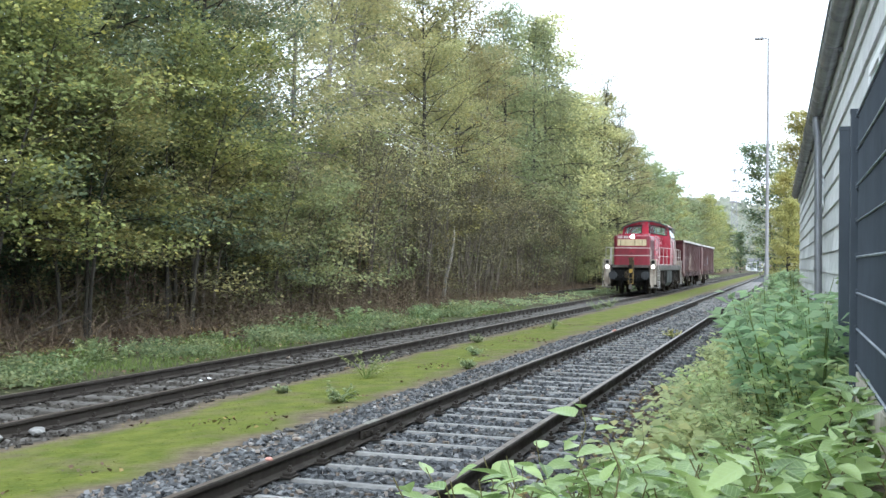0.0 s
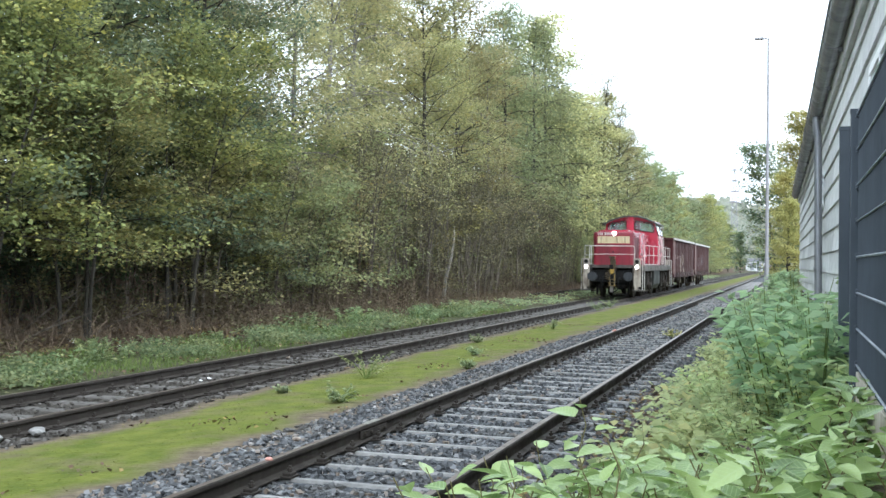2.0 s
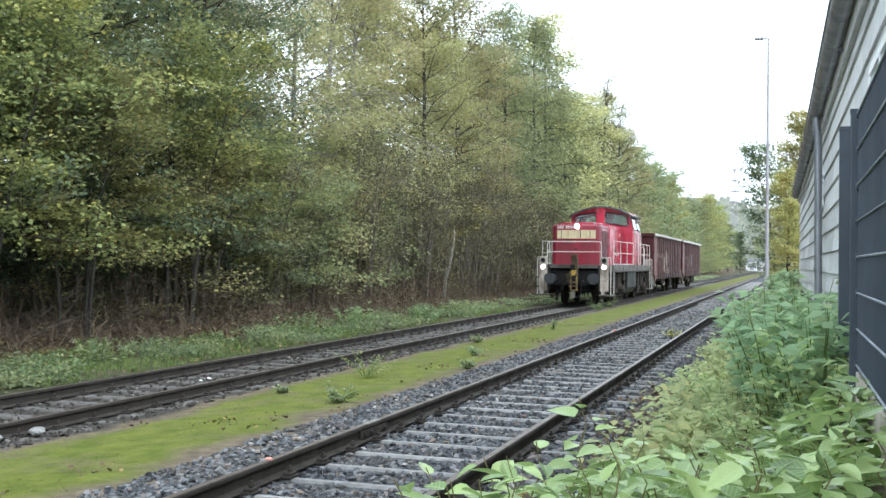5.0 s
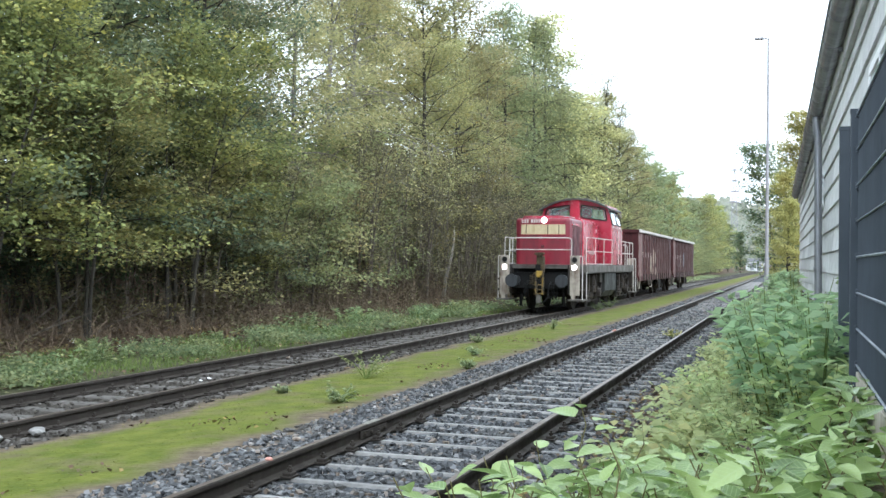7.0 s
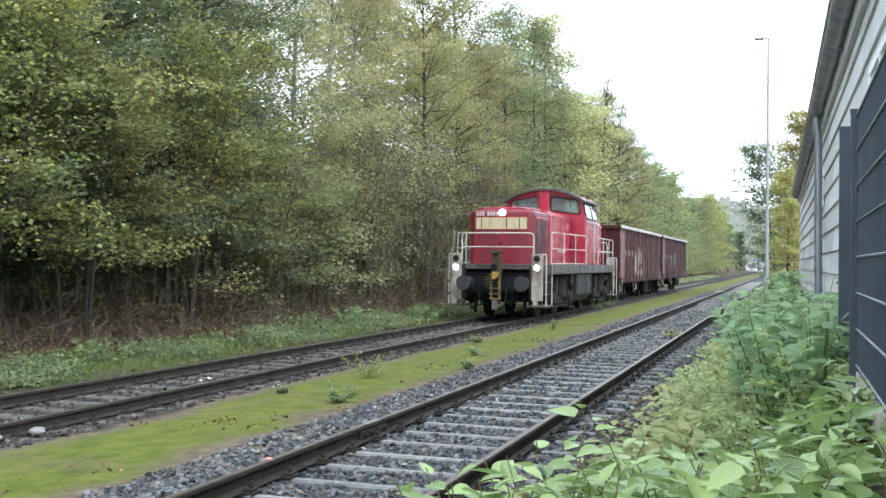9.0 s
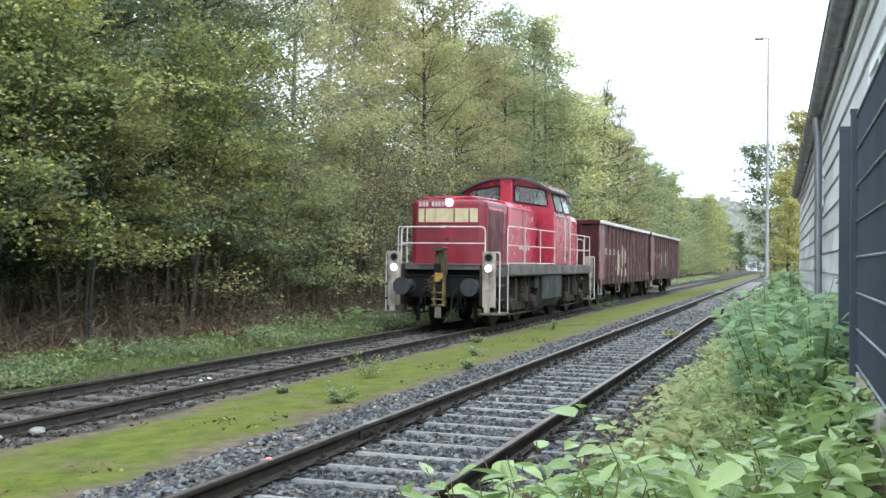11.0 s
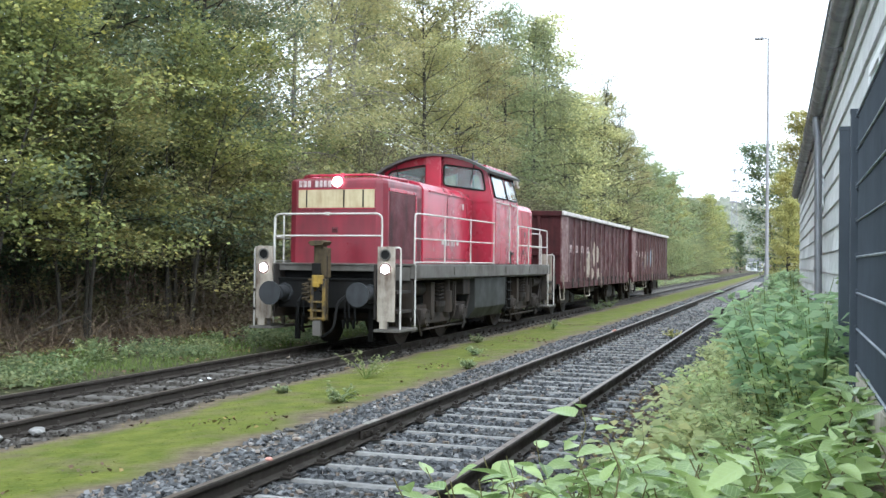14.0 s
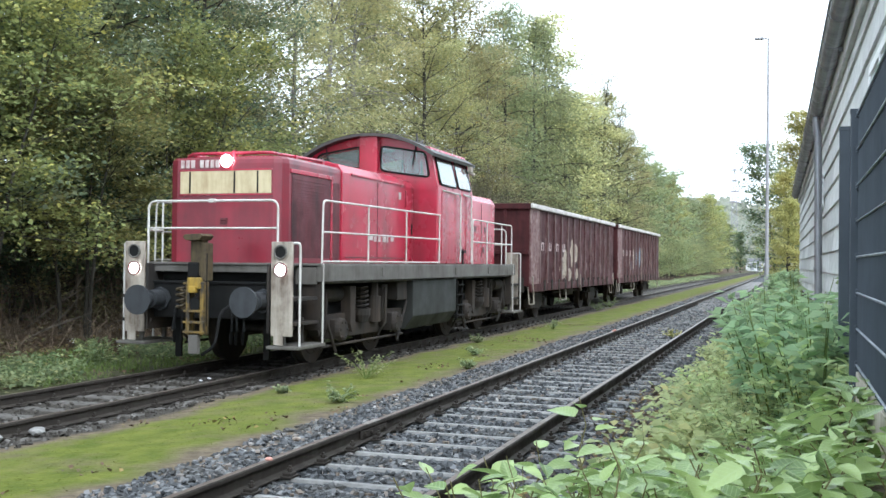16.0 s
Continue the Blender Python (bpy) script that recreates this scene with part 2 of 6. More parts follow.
def prism(bm, outline, lo, hi, axis="y", bevel=0.0):
    """An outline of (u, v) drawn out along an axis: y uses (x, z), x uses (y, z), z uses (x, y)."""
    def put(u, v, w):
        return {"y": (u, w, v), "x": (w, u, v), "z": (u, v, w)}[axis]
    a = [bm.verts.new(put(u, v, lo)) for u, v in outline]
    b = [bm.verts.new(put(u, v, hi)) for u, v in outline]
    fs = [bm.faces.new(a), bm.faces.new(b[::-1])]
    for i in range(len(a)):
        j = (i + 1) % len(a)
        fs.append(bm.faces.new((a[j], a[i], b[i], b[j])))
    bmesh.ops.recalc_face_normals(bm, faces=fs)
    if bevel:
        bmesh.ops.bevel(bm, geom=list({e for f in fs for e in f.edges}), offset=bevel, segments=2, affect="EDGES", profile=0.6)
    return bm


def B():
    return bmesh.new()


# ---- ground ----
# rise beyond x -16: an added slope hiding low sky behind the wood
PROFILE = [(-400, 7.5), (-60, 6.5), (-32, 5.6), (-25, 3.6), (-20, 1.4), (-16, 0.35), (-13, 0.05), (-10.6, -0.10), (-9.8, -0.14), (-9.0, -0.17), (-7.3, -0.17), (-6.8, -0.13), (-6.2, -0.09), (-5.2, -0.05),
           (-4.7, -0.04), (-4.3, -0.02), (-1.7, -0.02), (-1.3, 0.0), (-0.8, 0.22), (-0.2, 0.55), (0.3, 0.88), (1.0, 0.92), (400, 0.95)]


def ground_z(x, y):
    z = float(np.interp(x, [a for a, _ in PROFILE], [b for _, b in PROFILE]))
    rough = 0.16 if x < -13 else 0.04 if (x < -9.8 or x > -1.2) else 0.012
    if y > 90 and x > -1.3:
        z = z + (0.0 - z) * min(1.0, (y - 90) / 30)
    return z + rough * noise.noise(Vector((x * 0.7, y * 0.7, 0))) + 0.3 * rough * noise.noise(Vector((x * 3, y * 3, 5)))


def make_ground():
    xs = sorted({a for a, _ in PROFILE} | set(np.round(np.arange(-20, 2.0, 0.25), 3)) | {-200.0, -120.0, -90.0, -40.0, -30.0, -27.0, 5.0, 20.0, 80.0, 200.0})
    ys = np.concatenate([np.arange(-12, 40, 0.3), np.arange(40, 100, 1.0), np.arange(100, 300, 10), np.arange(300, 3001, 150)])
    verts = [(x, y, ground_z(x, y)) for y in ys for x in xs]
    w = len(xs)
    faces = [(j * w + i, j * w + i + 1, (j + 1) * w + i + 1, (j + 1) * w + i) for j in range(len(ys) - 1) for i in range(w - 1)]
    ob = new("ground", mesh_of("ground", verts, faces, M["ground"], smooth=True))
    tagged(ob, "railway ground with moss strip, gravel, green verge and leaf litter", "ground", kind="structure")


make_ground()


# ---- tracks ----
RAIL = [(-0.0625, 0), (0.0625, 0), (0.0625, 0.010), (0.012, 0.027), (0.009, 0.032), (0.009, 0.105), (0.034, 0.115), (0.0335, 0.140), (0.026, 0.148), (-0.026, 0.148), (-0.0335, 0.140), (-0.034, 0.115), (-0.009, 0.105), (-0.009, 0.032), (-0.012, 0.027), (-0.0625, 0.010)]


def rail_mesh(y0, y1, step=6.0):
    ys = np.arange(y0, y1 + step, step)
    n = len(RAIL)
    verts = [(x, y, z - 0.148) for y in ys for x, z in RAIL]
    faces, idx = [], []
    for j in range(len(ys) - 1):
        for k in range(n):
            faces.append((j * n + k, j * n + (k + 1) % n, (j + 1) * n + (k + 1) % n, (j + 1) * n + k)), idx.append(1 if 8 <= k <= 8 else 0)
    faces += [tuple(range(n))[::-1], tuple((len(ys) - 1) * n + k for k in range(n))]
    return mesh_of("rail", verts, faces, [M["rail"], M["railhead"]], idx + [0, 0])


def sleeper_mesh(w, top, length, mat, h=0.10):
    bm = B()
    prism(bm, [(-w * 0.75, -h), (w * 0.75, -h), (w * 0.5, -0.02), (w * 0.36, 0.0), (-w * 0.36, 0.0), (-w * 0.5, -0.02)], -length / 2, length / 2, "x")
    me = bpy.data.meshes.new("sleeper")
    bm.to_mesh(me), bm.free()
    me.materials.append(M[mat])
    return me


def clip_mesh():
    bm = B()
    box(bm, (-0.15, -0.075, 0.0), (0.15, 0.075, 0.016), 0.004)
    for s in (-1, 1):
        box(bm, (s * 0.10 - 0.035, -0.05, 0.012), (s * 0.10 + 0.035, 0.05, 0.040), 0.008)
        rod(bm, (s * 0.105, 0, 0.03), (s * 0.105, 0, 0.088), 0.014, n=8)
        rod(bm, (s * 0.105, 0, 0.048), (s * 0.105, 0, 0.070), 0.024, n=6)
    me = bpy.data.meshes.new("rail_clip")
    bm.to_mesh(me), bm.free()
    me.materials.append(M["rail"])
    return me


def make_track(name, x, z, y0, y1, sleeper, start, label):
    top = new(name)
    top.location = (x, 0, z)
    tagged(top, label, "railway track", kind="structure")
    rail = rail_mesh(y0, y1)
    for s in (-1, 1):
        share("rail", rail, top, pose(s * 0.7525, 0, 0))
    clip = clip_mesh()
    k0 = math.ceil((y0 - start) / 0.6)
    rnd = random.Random(3)
    for k in range(k0, int((y1 - start) / 0.6)):
        y = start + 0.6 * k
        if y > 110:
            break
        turn = rnd.uniform(-0.8, 0.8)
        share("sleeper", sleeper, top, pose(rnd.uniform(-.02, .02), y + rnd.uniform(-.012, .012), -0.152 + rnd.uniform(-.005, .003), 0, 0, turn))
        if 3 < y < 45:
            for s in (-1, 1):
                share("rail_clip", clip, top, pose(s * 0.7525, y, -0.150))


make_track("track_far", TRACK_FAR, 0.0, -12, 300, sleeper_mesh(0.22, 0, 2.4, "old_sleeper"), 0.2, "rusty siding track on dark sunken sleepers")
make_track("track_near", TRACK_NEAR, NEAR_Z, -12, 300, sleeper_mesh(0.088, 0, 2.4, "sleeper"), 6.61 % 0.6, "rusty rails on narrow grey sleepers in dark ballast")


# ---- train materials ----
def glass_mat():
    n = Nodes("cab_glass", 0.04, 0, 0.6)
    n.set("Base Color", (0.75, 0.82, 0.82)), n.set("Transmission Weight", 0.92), n.set("IOR", 1.45)
    return n.mat


def glow_mat(name, col, power):
    n = Nodes(name, 0.3)
    n.set("Base Color", col), n.set("Emission Color", col), n.set("Emission Strength", power)
    return n.mat


M["glass"] = glass_mat()
M["lamp_on"] = glow_mat("lit_headlight", (1.0, 0.96, 0.92), 9.0)
M["rail_white"] = rough_paint("off_white_handrail", (0.50, 0.48, 0.45), (0.20, 0.14, 0.10), 0.6, 0.5, 5.0)
M["panel_white"] = rough_paint("grimy_white_panel", (0.37, 0.325, 0.27), (0.085, 0.055, 0.038), 1.0, 0.6, 3.0, lo=0.15, hi=0.40)
M["cream"] = rough_paint("cream_louvre", (0.50, 0.42, 0.26), (0.26, 0.17, 0.08), 0.7, 0.5, 3.0)
M["grille"] = rough_paint("dark_red_grille", (0.10, 0.014, 0.020), (0.028, 0.015, 0.016), 0.9, 0.6, 2.0)
M["tank"] = rough_paint("dark_tank", (0.036, 0.037, 0.035), (0.02, 0.019, 0.017), 0.7, 0.6)
M["roof"] = rough_paint("dark_grey_cab_roof", (0.050, 0.045, 0.042), (0.10, 0.092, 0.086), 0.5, 0.6, 2.0)
M["black"] = rough_paint("black_rubber_and_soot", (0.007, 0.007, 0.007), (0.02, 0.017, 0.015), 0.5, 0.8)
M["buffer"] = rough_paint("dull_buffer_steel", (0.05, 0.052, 0.056), (0.02, 0.02, 0.02), 0.5, 0.5, 3.0, 0.3)
M["yellow"] = rough_paint("worn_yellow_paint", (0.30, 0.19, 0.02), (0.05, 0.036, 0.022), 1.0, 0.6, 6.0)
M["coupler"] = rough_paint("greasy_brown_coupler", (0.075, 0.056, 0.03), (0.03, 0.024, 0.02), 0.9, 0.6, 6.0)
M["worn_ochre"] = rough_paint("worn_ochre_paint", (0.20, 0.125, 0.018), (0.030, 0.024, 0.018), 1.0, 0.6, 7.0, lo=0.12, hi=0.32)
M["tread"] = rough_paint("bright_wheel_tread", (0.35, 0.33, 0.31), (0.12, 0.09, 0.07), 0.5, 0.35, 6.0, 0.8)
M["patch_pale"] = rough_paint("sprayed_pale_paint", (0.36, 0.30, 0.23), (0.07, 0.035, 0.03), 1.0, 0.6, 6.0)
M["patch_blue"] = rough_paint("sprayed_blue_paint", (0.20, 0.26, 0.31), (0.07, 0.04, 0.05), 0.9, 0.6, 6.0)
M["rib"] = rough_paint("grimy_dark_rib", (0.060, 0.018, 0.018), (0.20, 0.15, 0.135), 0.8, 0.65, 4.0)
M["mark"] = rough_paint("faded_white_lettering", (0.50, 0.43, 0.41), (0.22, 0.08, 0.08), 0.9, 0.6, 9.0)
M["scuff"] = rough_paint("pale_scuffed_patch", (0.085, 0.026, 0.025), (0.33, 0.25, 0.23), 0.75, 0.7, 2.6, 0.0, False)


for key in ("under", "black", "wagon", "tank", "coupler", "frame_grey", "buffer", "rail"):
    M[key].node_tree.nodes["Principled BSDF"].inputs["Specular IOR Level"].default_value = 0.18


# ---- running gear ----
def wheelset(parent, y, r, gauge=0.75):
    """Two wheels on an axle; its origin lies on the axle."""
    bm = B()
    rod(bm, (-0.95, 0, 0), (0.95, 0, 0), 0.085, n=12)
    for s in (-1, 1):
        x = s * gauge
        rod(bm, (x - 0.065, 0, 0), (x + 0.065, 0, 0), r, n=32)
        rod(bm, (x - s * 0.095, 0, 0), (x - s * 0.06, 0, 0), r + 0.028, n=32)
        rod(bm, (x + s * 0.05, 0, 0), (x + s * 0.075, 0, 0), r * 0.78, r * 0.74, n=32)
        rod(bm, (x + s * 0.05, 0, 0), (x + s * 0.14, 0, 0), 0.17, n=16)
        for k in range(5):
            a = k * math.tau / 5
            rod(bm, (x + s * 0.07, math.cos(a) * r * 0.5, math.sin(a) * r * 0.5), (x + s * 0.085, math.cos(a) * r * 0.5, math.sin(a) * r * 0.5), 0.05, n=8)
    return part("wheelset", bm, "under", parent, at=pose(0, y, r))


def coil(bm, x, y, z0, z1, r, wire=0.022, turns=4):
    pts = [(x + r * math.cos(k * math.tau / 9), y + r * math.sin(k * math.tau / 9), z0 + (z1 - z0) * k / (9 * turns)) for k in range(9 * turns + 1)]
    bent(bm, pts, wire, 6)


def loco_bogie(parent, y, rolling):
    g = new("bogie")
    g.parent, g.matrix_basis = parent, pose(0, y, 0)
    for s in (-1, 1):
        bm = B()
        prism(bm, [(-1.95, 0.62), (-1.95, 0.78), (-0.75, 0.80), (-0.5, 0.62), (0.5, 0.62), (0.75, 0.80), (1.95, 0.78), (1.95, 0.62), (1.0, 0.52), (0.6, 0.40), (-0.6, 0.40), (-1.0, 0.52)], s * 1.06, s * 1.20, "x", 0.015)
        part("side_frame", bm, "under", g)
        bm = B()
        for dy in (-1.25, 1.25):
            box(bm, (s * 1.06 - .1, dy - 0.17, 0.40), (s * 1.24 + (.06 if s > 0 else -.06), dy + 0.17, 0.72), 0.03)
            rod(bm, (s * 1.2, dy, 0.55), (s * 1.34, dy, 0.55), 0.13, n=14)
        part("axle_box", bm, "under", g)
        bm = B()
        coil(bm, s * 1.24, -0.20, 0.84, 1.22, 0.10, 0.020, 5)
        rod(bm, (s * 1.24, -0.20, 0.74), (s * 1.24, -0.20, 0.85), 0.15, n=14)
        rod(bm, (s * 1.24, -0.20, 0.62), (s * 1.24, -0.20, 0.75), 0.10, 0.15, n=14)
        part("coil_spring", bm, "under", g)
        bm = B()
        rod(bm, (s * 1.22, 0.36, 0.60), (s * 1.22, 0.36, 1.05), 0.13, n=16)
        rod(bm, (s * 1.22, 0.36, 1.05), (s * 1.22, 0.36, 1.28), 0.085, n=14)
        part("damper", bm, "under", g)
        for dy in (-1.25, 1.25):
            bm = B()
            rod(bm, (s * 1.30, dy, 0.55), (s * 1.37, dy, 0.55), 0.20, 0.17, n=18)
            for k in range(6):
                a = k * math.tau / 6
                rod(bm, (s * 1.36, dy + 0.13 * math.cos(a), 0.55 + 0.13 * math.sin(a)), (s * 1.39, dy + 0.13 * math.cos(a), 0.55 + 0.13 * math.sin(a)), 0.022, n=6)
            part("axle_cover", bm, "under", g)
            bm = B()
            bent(bm, rounded([(s * 1.33, dy - 0.62, 1.2), (s * 1.33, dy - 0.60, 0.60), (s * 1.10, dy - 0.52, 0.22)], 0.1), 0.022, 6)
            part("sand_pipe", bm, "under", g)
        bm = B()
        for dy in (-2.0, -0.72, 0.72, 2.0):
            prism(bm, [(dy - 0.12, 1.25), (dy + 0.12, 1.25), (dy + 0.10, 0.62), (dy - 0.02, 0.48), (dy - 0.10, 0.62)], s * 1.12, s * 1.30, "x", 0.01)
        part("brake_hanger", bm, "under", g)
        bm = B()
        for dy in (-1.9, 1.9):
            rod(bm, (s * 1.28, dy * 0.72, 0.2), (s * 1.28, dy, 0.95), 0.025)
            box(bm, (s * 1.0 - .06, dy * 1.02 - 0.1, 0.92), (s * 1.3 + .0, dy * 1.02 + 0.1, 1.12), 0.02)
        rod(bm, (s * 1.22, -1.8, 0.30), (s * 1.22, 1.8, 0.30), 0.022)
        part("brake_rigging", bm, "under", g)
    bm = B()
    box(bm, (-1.0, -1.2, 0.55), (1.0, 1.2, 0.95), 0.04)
    part("bolster", bm, "black", g)
    for dy in (-1.25, 1.25):
        rolling.append((wheelset(g, dy, 0.53), dy, 0.53))


def buffers(parent, y0, d, name="buffer", z=1.06, r=0.22):
    """A pair of buffers whose faces lie at y0; the shank goes back along d."""
    for s in (-1, 1):
        bm = B()
        x = s * 0.875
        rod(bm, (x, y0, z), (x, y0 + d * 0.035, z), r, n=28)
        rod(bm, (x, y0 + d * 0.035, z), (x, y0 + d * 0.07, z), r * 0.9, r * 0.5, n=28) if d < 0 else rod(bm, (x, y0 + d * 0.035, z), (x, y0 + d * 0.07, z), r * 0.9, r * 0.5, n=28)
        rod(bm, (x, y0 + d * 0.06, z), (x, y0 + d * 0.34, z), 0.095, n=18)
        rod(bm, (x, y0 + d * 0.30, z), (x, y0 + d * 0.60, z), 0.135, n=18)
        rod(bm, (x, y0 + d * 0.57, z), (x, y0 + d * 0.62, z), 0.18, n=8)
        part(name, bm, "buffer", parent, smooth=False)


def handrail(parent, pts, posts=(), mids=(), r=0.017, rc=0.10, name="handrail"):
    bm = B()
    bent(bm, rounded(pts, rc), r)
    for a, b in posts:
        rod(bm, a, b, r * 0.9, n=8)
    for a, b in mids:
        rod(bm, a, b, r * 0.85, n=8)
    return part(name, bm, "rail_white", parent)


def plate(bm, x0, x1, z0, z1, y, t=0.02, bevel=0.008):
    return box(bm, (x0, y, z0), (x1, y + t, z1), bevel)


def pane_with_frame(parent, outline, axis_at, thick=0.02):
    """A window of corners in space: glass, with a dark rubber frame round it."""
    pts = [Vector(p) for p in outline]
    c = sum(pts, Vector()) / len(pts)
    nrm = (pts[1] - pts[0]).cross(pts[2] - pts[1]).normalized()
    smooth = []
    n = len(pts)
    for i in range(n):
        a, b, d = pts[i - 1], pts[i], pts[(i + 1) % n]
        p, q = b + (a - b).normalized() * 0.09, b + (d - b).normalized() * 0.09
        for k in range(4):
            t = k / 3
            smooth.append(p * (1 - t) ** 2 + b * 2 * t * (1 - t) + q * t * t)
    bm = B()
    f = bm.faces.new([bm.verts.new(p) for p in smooth])
    up = bmesh.ops.extrude_face_region(bm, geom=[f])["geom"]
    for v in up:
        if isinstance(v, bmesh.types.BMVert):
            v.co += nrm * 0.012
    bmesh.ops.recalc_face_normals(bm, faces=bm.faces[:])
    win = part("window", bm, "glass", parent, "clear cab window in black rubber frame")
    win.visible_shadow = False
    bm = B()
    loop = [p + (p - c).normalized() * 0.012 for p in smooth]
    bent(bm, loop + [loop[0], loop[1]], 0.022, 6)
    part("frame", bm, "black", win)
    return win


def make_locomotive(rolling):
    L = new("locomotive")
    tagged(L, "red diesel shunting locomotive with off-white handrails and lit headlights", "locomotive")
    # chassis
    bm = B()
    for s in (-1, 1):
        box(bm, (s * 1.5 - (.10 if s > 0 else 0), 1.30, 1.34), (s * 1.5 + (.10 if s < 0 else 0), 12.95, 1.60), 0.012)
    for k, y in enumerate((3.72, 7.9, 10.4)):
        for s in (-1, 1):
            box(bm, (s * 1.505 - 0.012, y, 1.40), (s * 1.505 + 0.012, y + 0.09, 1.55), 0.004)
    box(bm, (-1.4, 1.29, 1.30), (1.4, 12.96, 1.56))
    part("chassis", bm, "frame_grey", L, "grimy grey chassis beam")
    bm = B()
    box(bm, (-1.49, 1.28, 1.585), (1.49, 12.97, 1.62), 0.006)
    box(bm, (-1.12, 0.60, 1.585), (1.12, 1.30, 1.62), 0.006)
    box(bm, (-1.12, 12.95, 1.585), (1.12, 13.45, 1.62), 0.006)
    part("deck", bm, "frame_grey", L)
    for y, d in ((0.62, 1), (13.48, -1)):
        bm = B()
        box(bm, (-1.06, min(y, y + d * 0.14), 0.78), (1.06, max(y, y + d * 0.14), 1.31), 0.015)
        box(bm, (-1.1, min(y - d * 0.03, y + d * 0.1), 1.30), (1.1, max(y - d * 0.03, y + d * 0.1), 1.335), 0.006)
        # black box under the deck paints the shade of the recess
        box(bm, (-1.05, min(y + d * 0.25, y + d * 0.4), 1.30), (1.05, max(y + d * 0.25, y + d * 0.4), 1.55))
        for x in (-0.55, -0.42, 0.42, 0.5, 0.62):
            bent(bm, [(x, y, 0.95), (x, y - d * 0.12, 0.9), (x + 0.02, y - d * 0.16, 0.62), (x - 0.05, y - d * 0.05, 0.42), (x - 0.12, y + d * 0.05, 0.55)], 0.022, 6)
        for x in (-0.76, 0.76):
            box(bm, (x - 0.05, min(y + d * 0.3, y + d * 0.36), 0.16), (x + 0.05, max(y + d * 0.3, y + d * 0.36), 0.8), 0.01)
        rim = B()
        box(rim, (-1.10, min(y + d * 0.01, y + d * 0.10), 1.475), (1.10, max(y + d * 0.01, y + d * 0.10), 1.584), 0.01)
        part("deck_rim", rim, "frame_grey", L, "grimy grey deck edge")
        # second black box, deeper in, for the same recess shade
        box(bm, (-1.05, min(y + d * 0.4, y + d * 0.66), 0.95), (1.05, max(y + d * 0.4, y + d * 0.66), 1.56))
        part("headstock", bm, "black", L, "sooty headstock with hoses, its recess blackened for shade")
        buffers(L, 0.0 if d > 0 else 14.1, d)
    # front hood: radiator section
    bm = B()
    prism(bm, [(-0.83, 0.95), (0.83, 0.95), (0.95, 1.00), (1.0, 1.14), (1.0, 3.05), (-1.0, 3.05), (-1.0, 1.14), (-0.95, 1.00)], 1.62, 3.24, "z")
    top = [e for e in bm.edges if all(v.co.z > 3.2 for v in e.verts)]
    bmesh.ops.bevel(bm, geom=top, offset=0.11, segments=3, affect="EDGES", profile=0.6)
    radiator = part("radiator_hood", bm, "shaded_sooty_red", L, "soot-stained red radiator hood, its paint darkened for the shaded front")
    bm = B()
    for s in (-1, 1):
        box(bm, (s * 1.004 - 0.006, 1.22, 1.70), (s * 1.004 + 0.006, 2.62, 2.98), 0.003)
        for k in range(24):
            z = 1.75 + k * 0.05
            box(bm, (s * 1.012 - 0.006, 1.26, z), (s * 1.012 + 0.006, 2.58, z + 0.02))
    part("side_grille", bm, "grille", radiator, "dark red ribbed radiator grille")
    bm = B()
    for s in (-1, 1):
        box(bm, (s * 1.005 - 0.02, 1.17, 2.99), (s * 1.005 + 0.02, 2.68, 3.06), 0.012)
        box(bm, (s * 1.005 - 0.015, 2.64, 1.66), (s * 1.005 + 0.015, 2.70, 3.02), 0.008)
    part("grille_trim", bm, "red", radiator)
    bm = B()
    for s in (-1, 1):
        box(bm, (s * 0.985 - 0.02, 2.74, 1.66), (s * 0.985 + 0.022, 2.98, 2.96), 0.006)
    part("side_vent", bm, "grille", radiator)
    bm = B()
    plate(bm, -0.77, 0.80, 2.67, 3.02, 0.935, 0.02)
    louvre = part("louvre_panel", bm, "cream", radiator, "faded cream louvre panel")
    bm = B()
    for x in (-0.595, 0.18, 0.575):
        box(bm, (x - 0.012, 0.926, 2.68), (x + 0.012, 0.94, 3.01))
    part("louvre_divider", bm, "black", louvre)
    bm = B()
    for z in (2.655, 3.03):
        box(bm, (-0.79, 0.93, z - 0.012), (0.82, 0.955, z + 0.012), 0.004)
    part("louvre_frame", bm, "red", louvre)
    bm = B()
    for x0, w in ((-0.76, 0.27), (-0.42, 0.36)):
        for k in range(3 if w < 0.3 else 4):
            box(bm, (x0 + k * 0.09, 0.934, 3.07), (x0 + k * 0.09 + 0.062, 0.95, 3.19))
    part("number_bar", bm, "mark", radiator, "plain white number bar")
    bm = B()
    box(bm, (-0.06, 0.93, 2.20), (0.06, 0.955, 2.30), 0.01)
    rod(bm, (-0.045, 0.93, 2.27), (0.045, 0.93, 2.27), 0.012)
    part("hood_latch", bm, "grille", radiator)
    # roof rim over the radiator
    bm = B()
    bent(bm, rounded([(-0.72, 1.10, 3.26), (-0.68, 1.08, 3.30), (0.68, 1.08, 3.30), (0.74, 2.9, 3.33), (-0.74, 2.9, 3.33), (-0.72, 1.2, 3.29)], 0.1), 0.028, 6)
    for x, y in ((0.1, 1.08), (0.72, 1.9), (-0.72, 1.9), (0.74, 2.85)):
        box(bm, (x - 0.03, y - 0.04, 3.2), (x + 0.03, y + 0.04, 3.34), 0.008)
    box(bm, (-0.66, 1.2, 3.22), (0.66, 2.85, 3.27), 0.01)
    part("fan_guard", bm, "red", radiator)
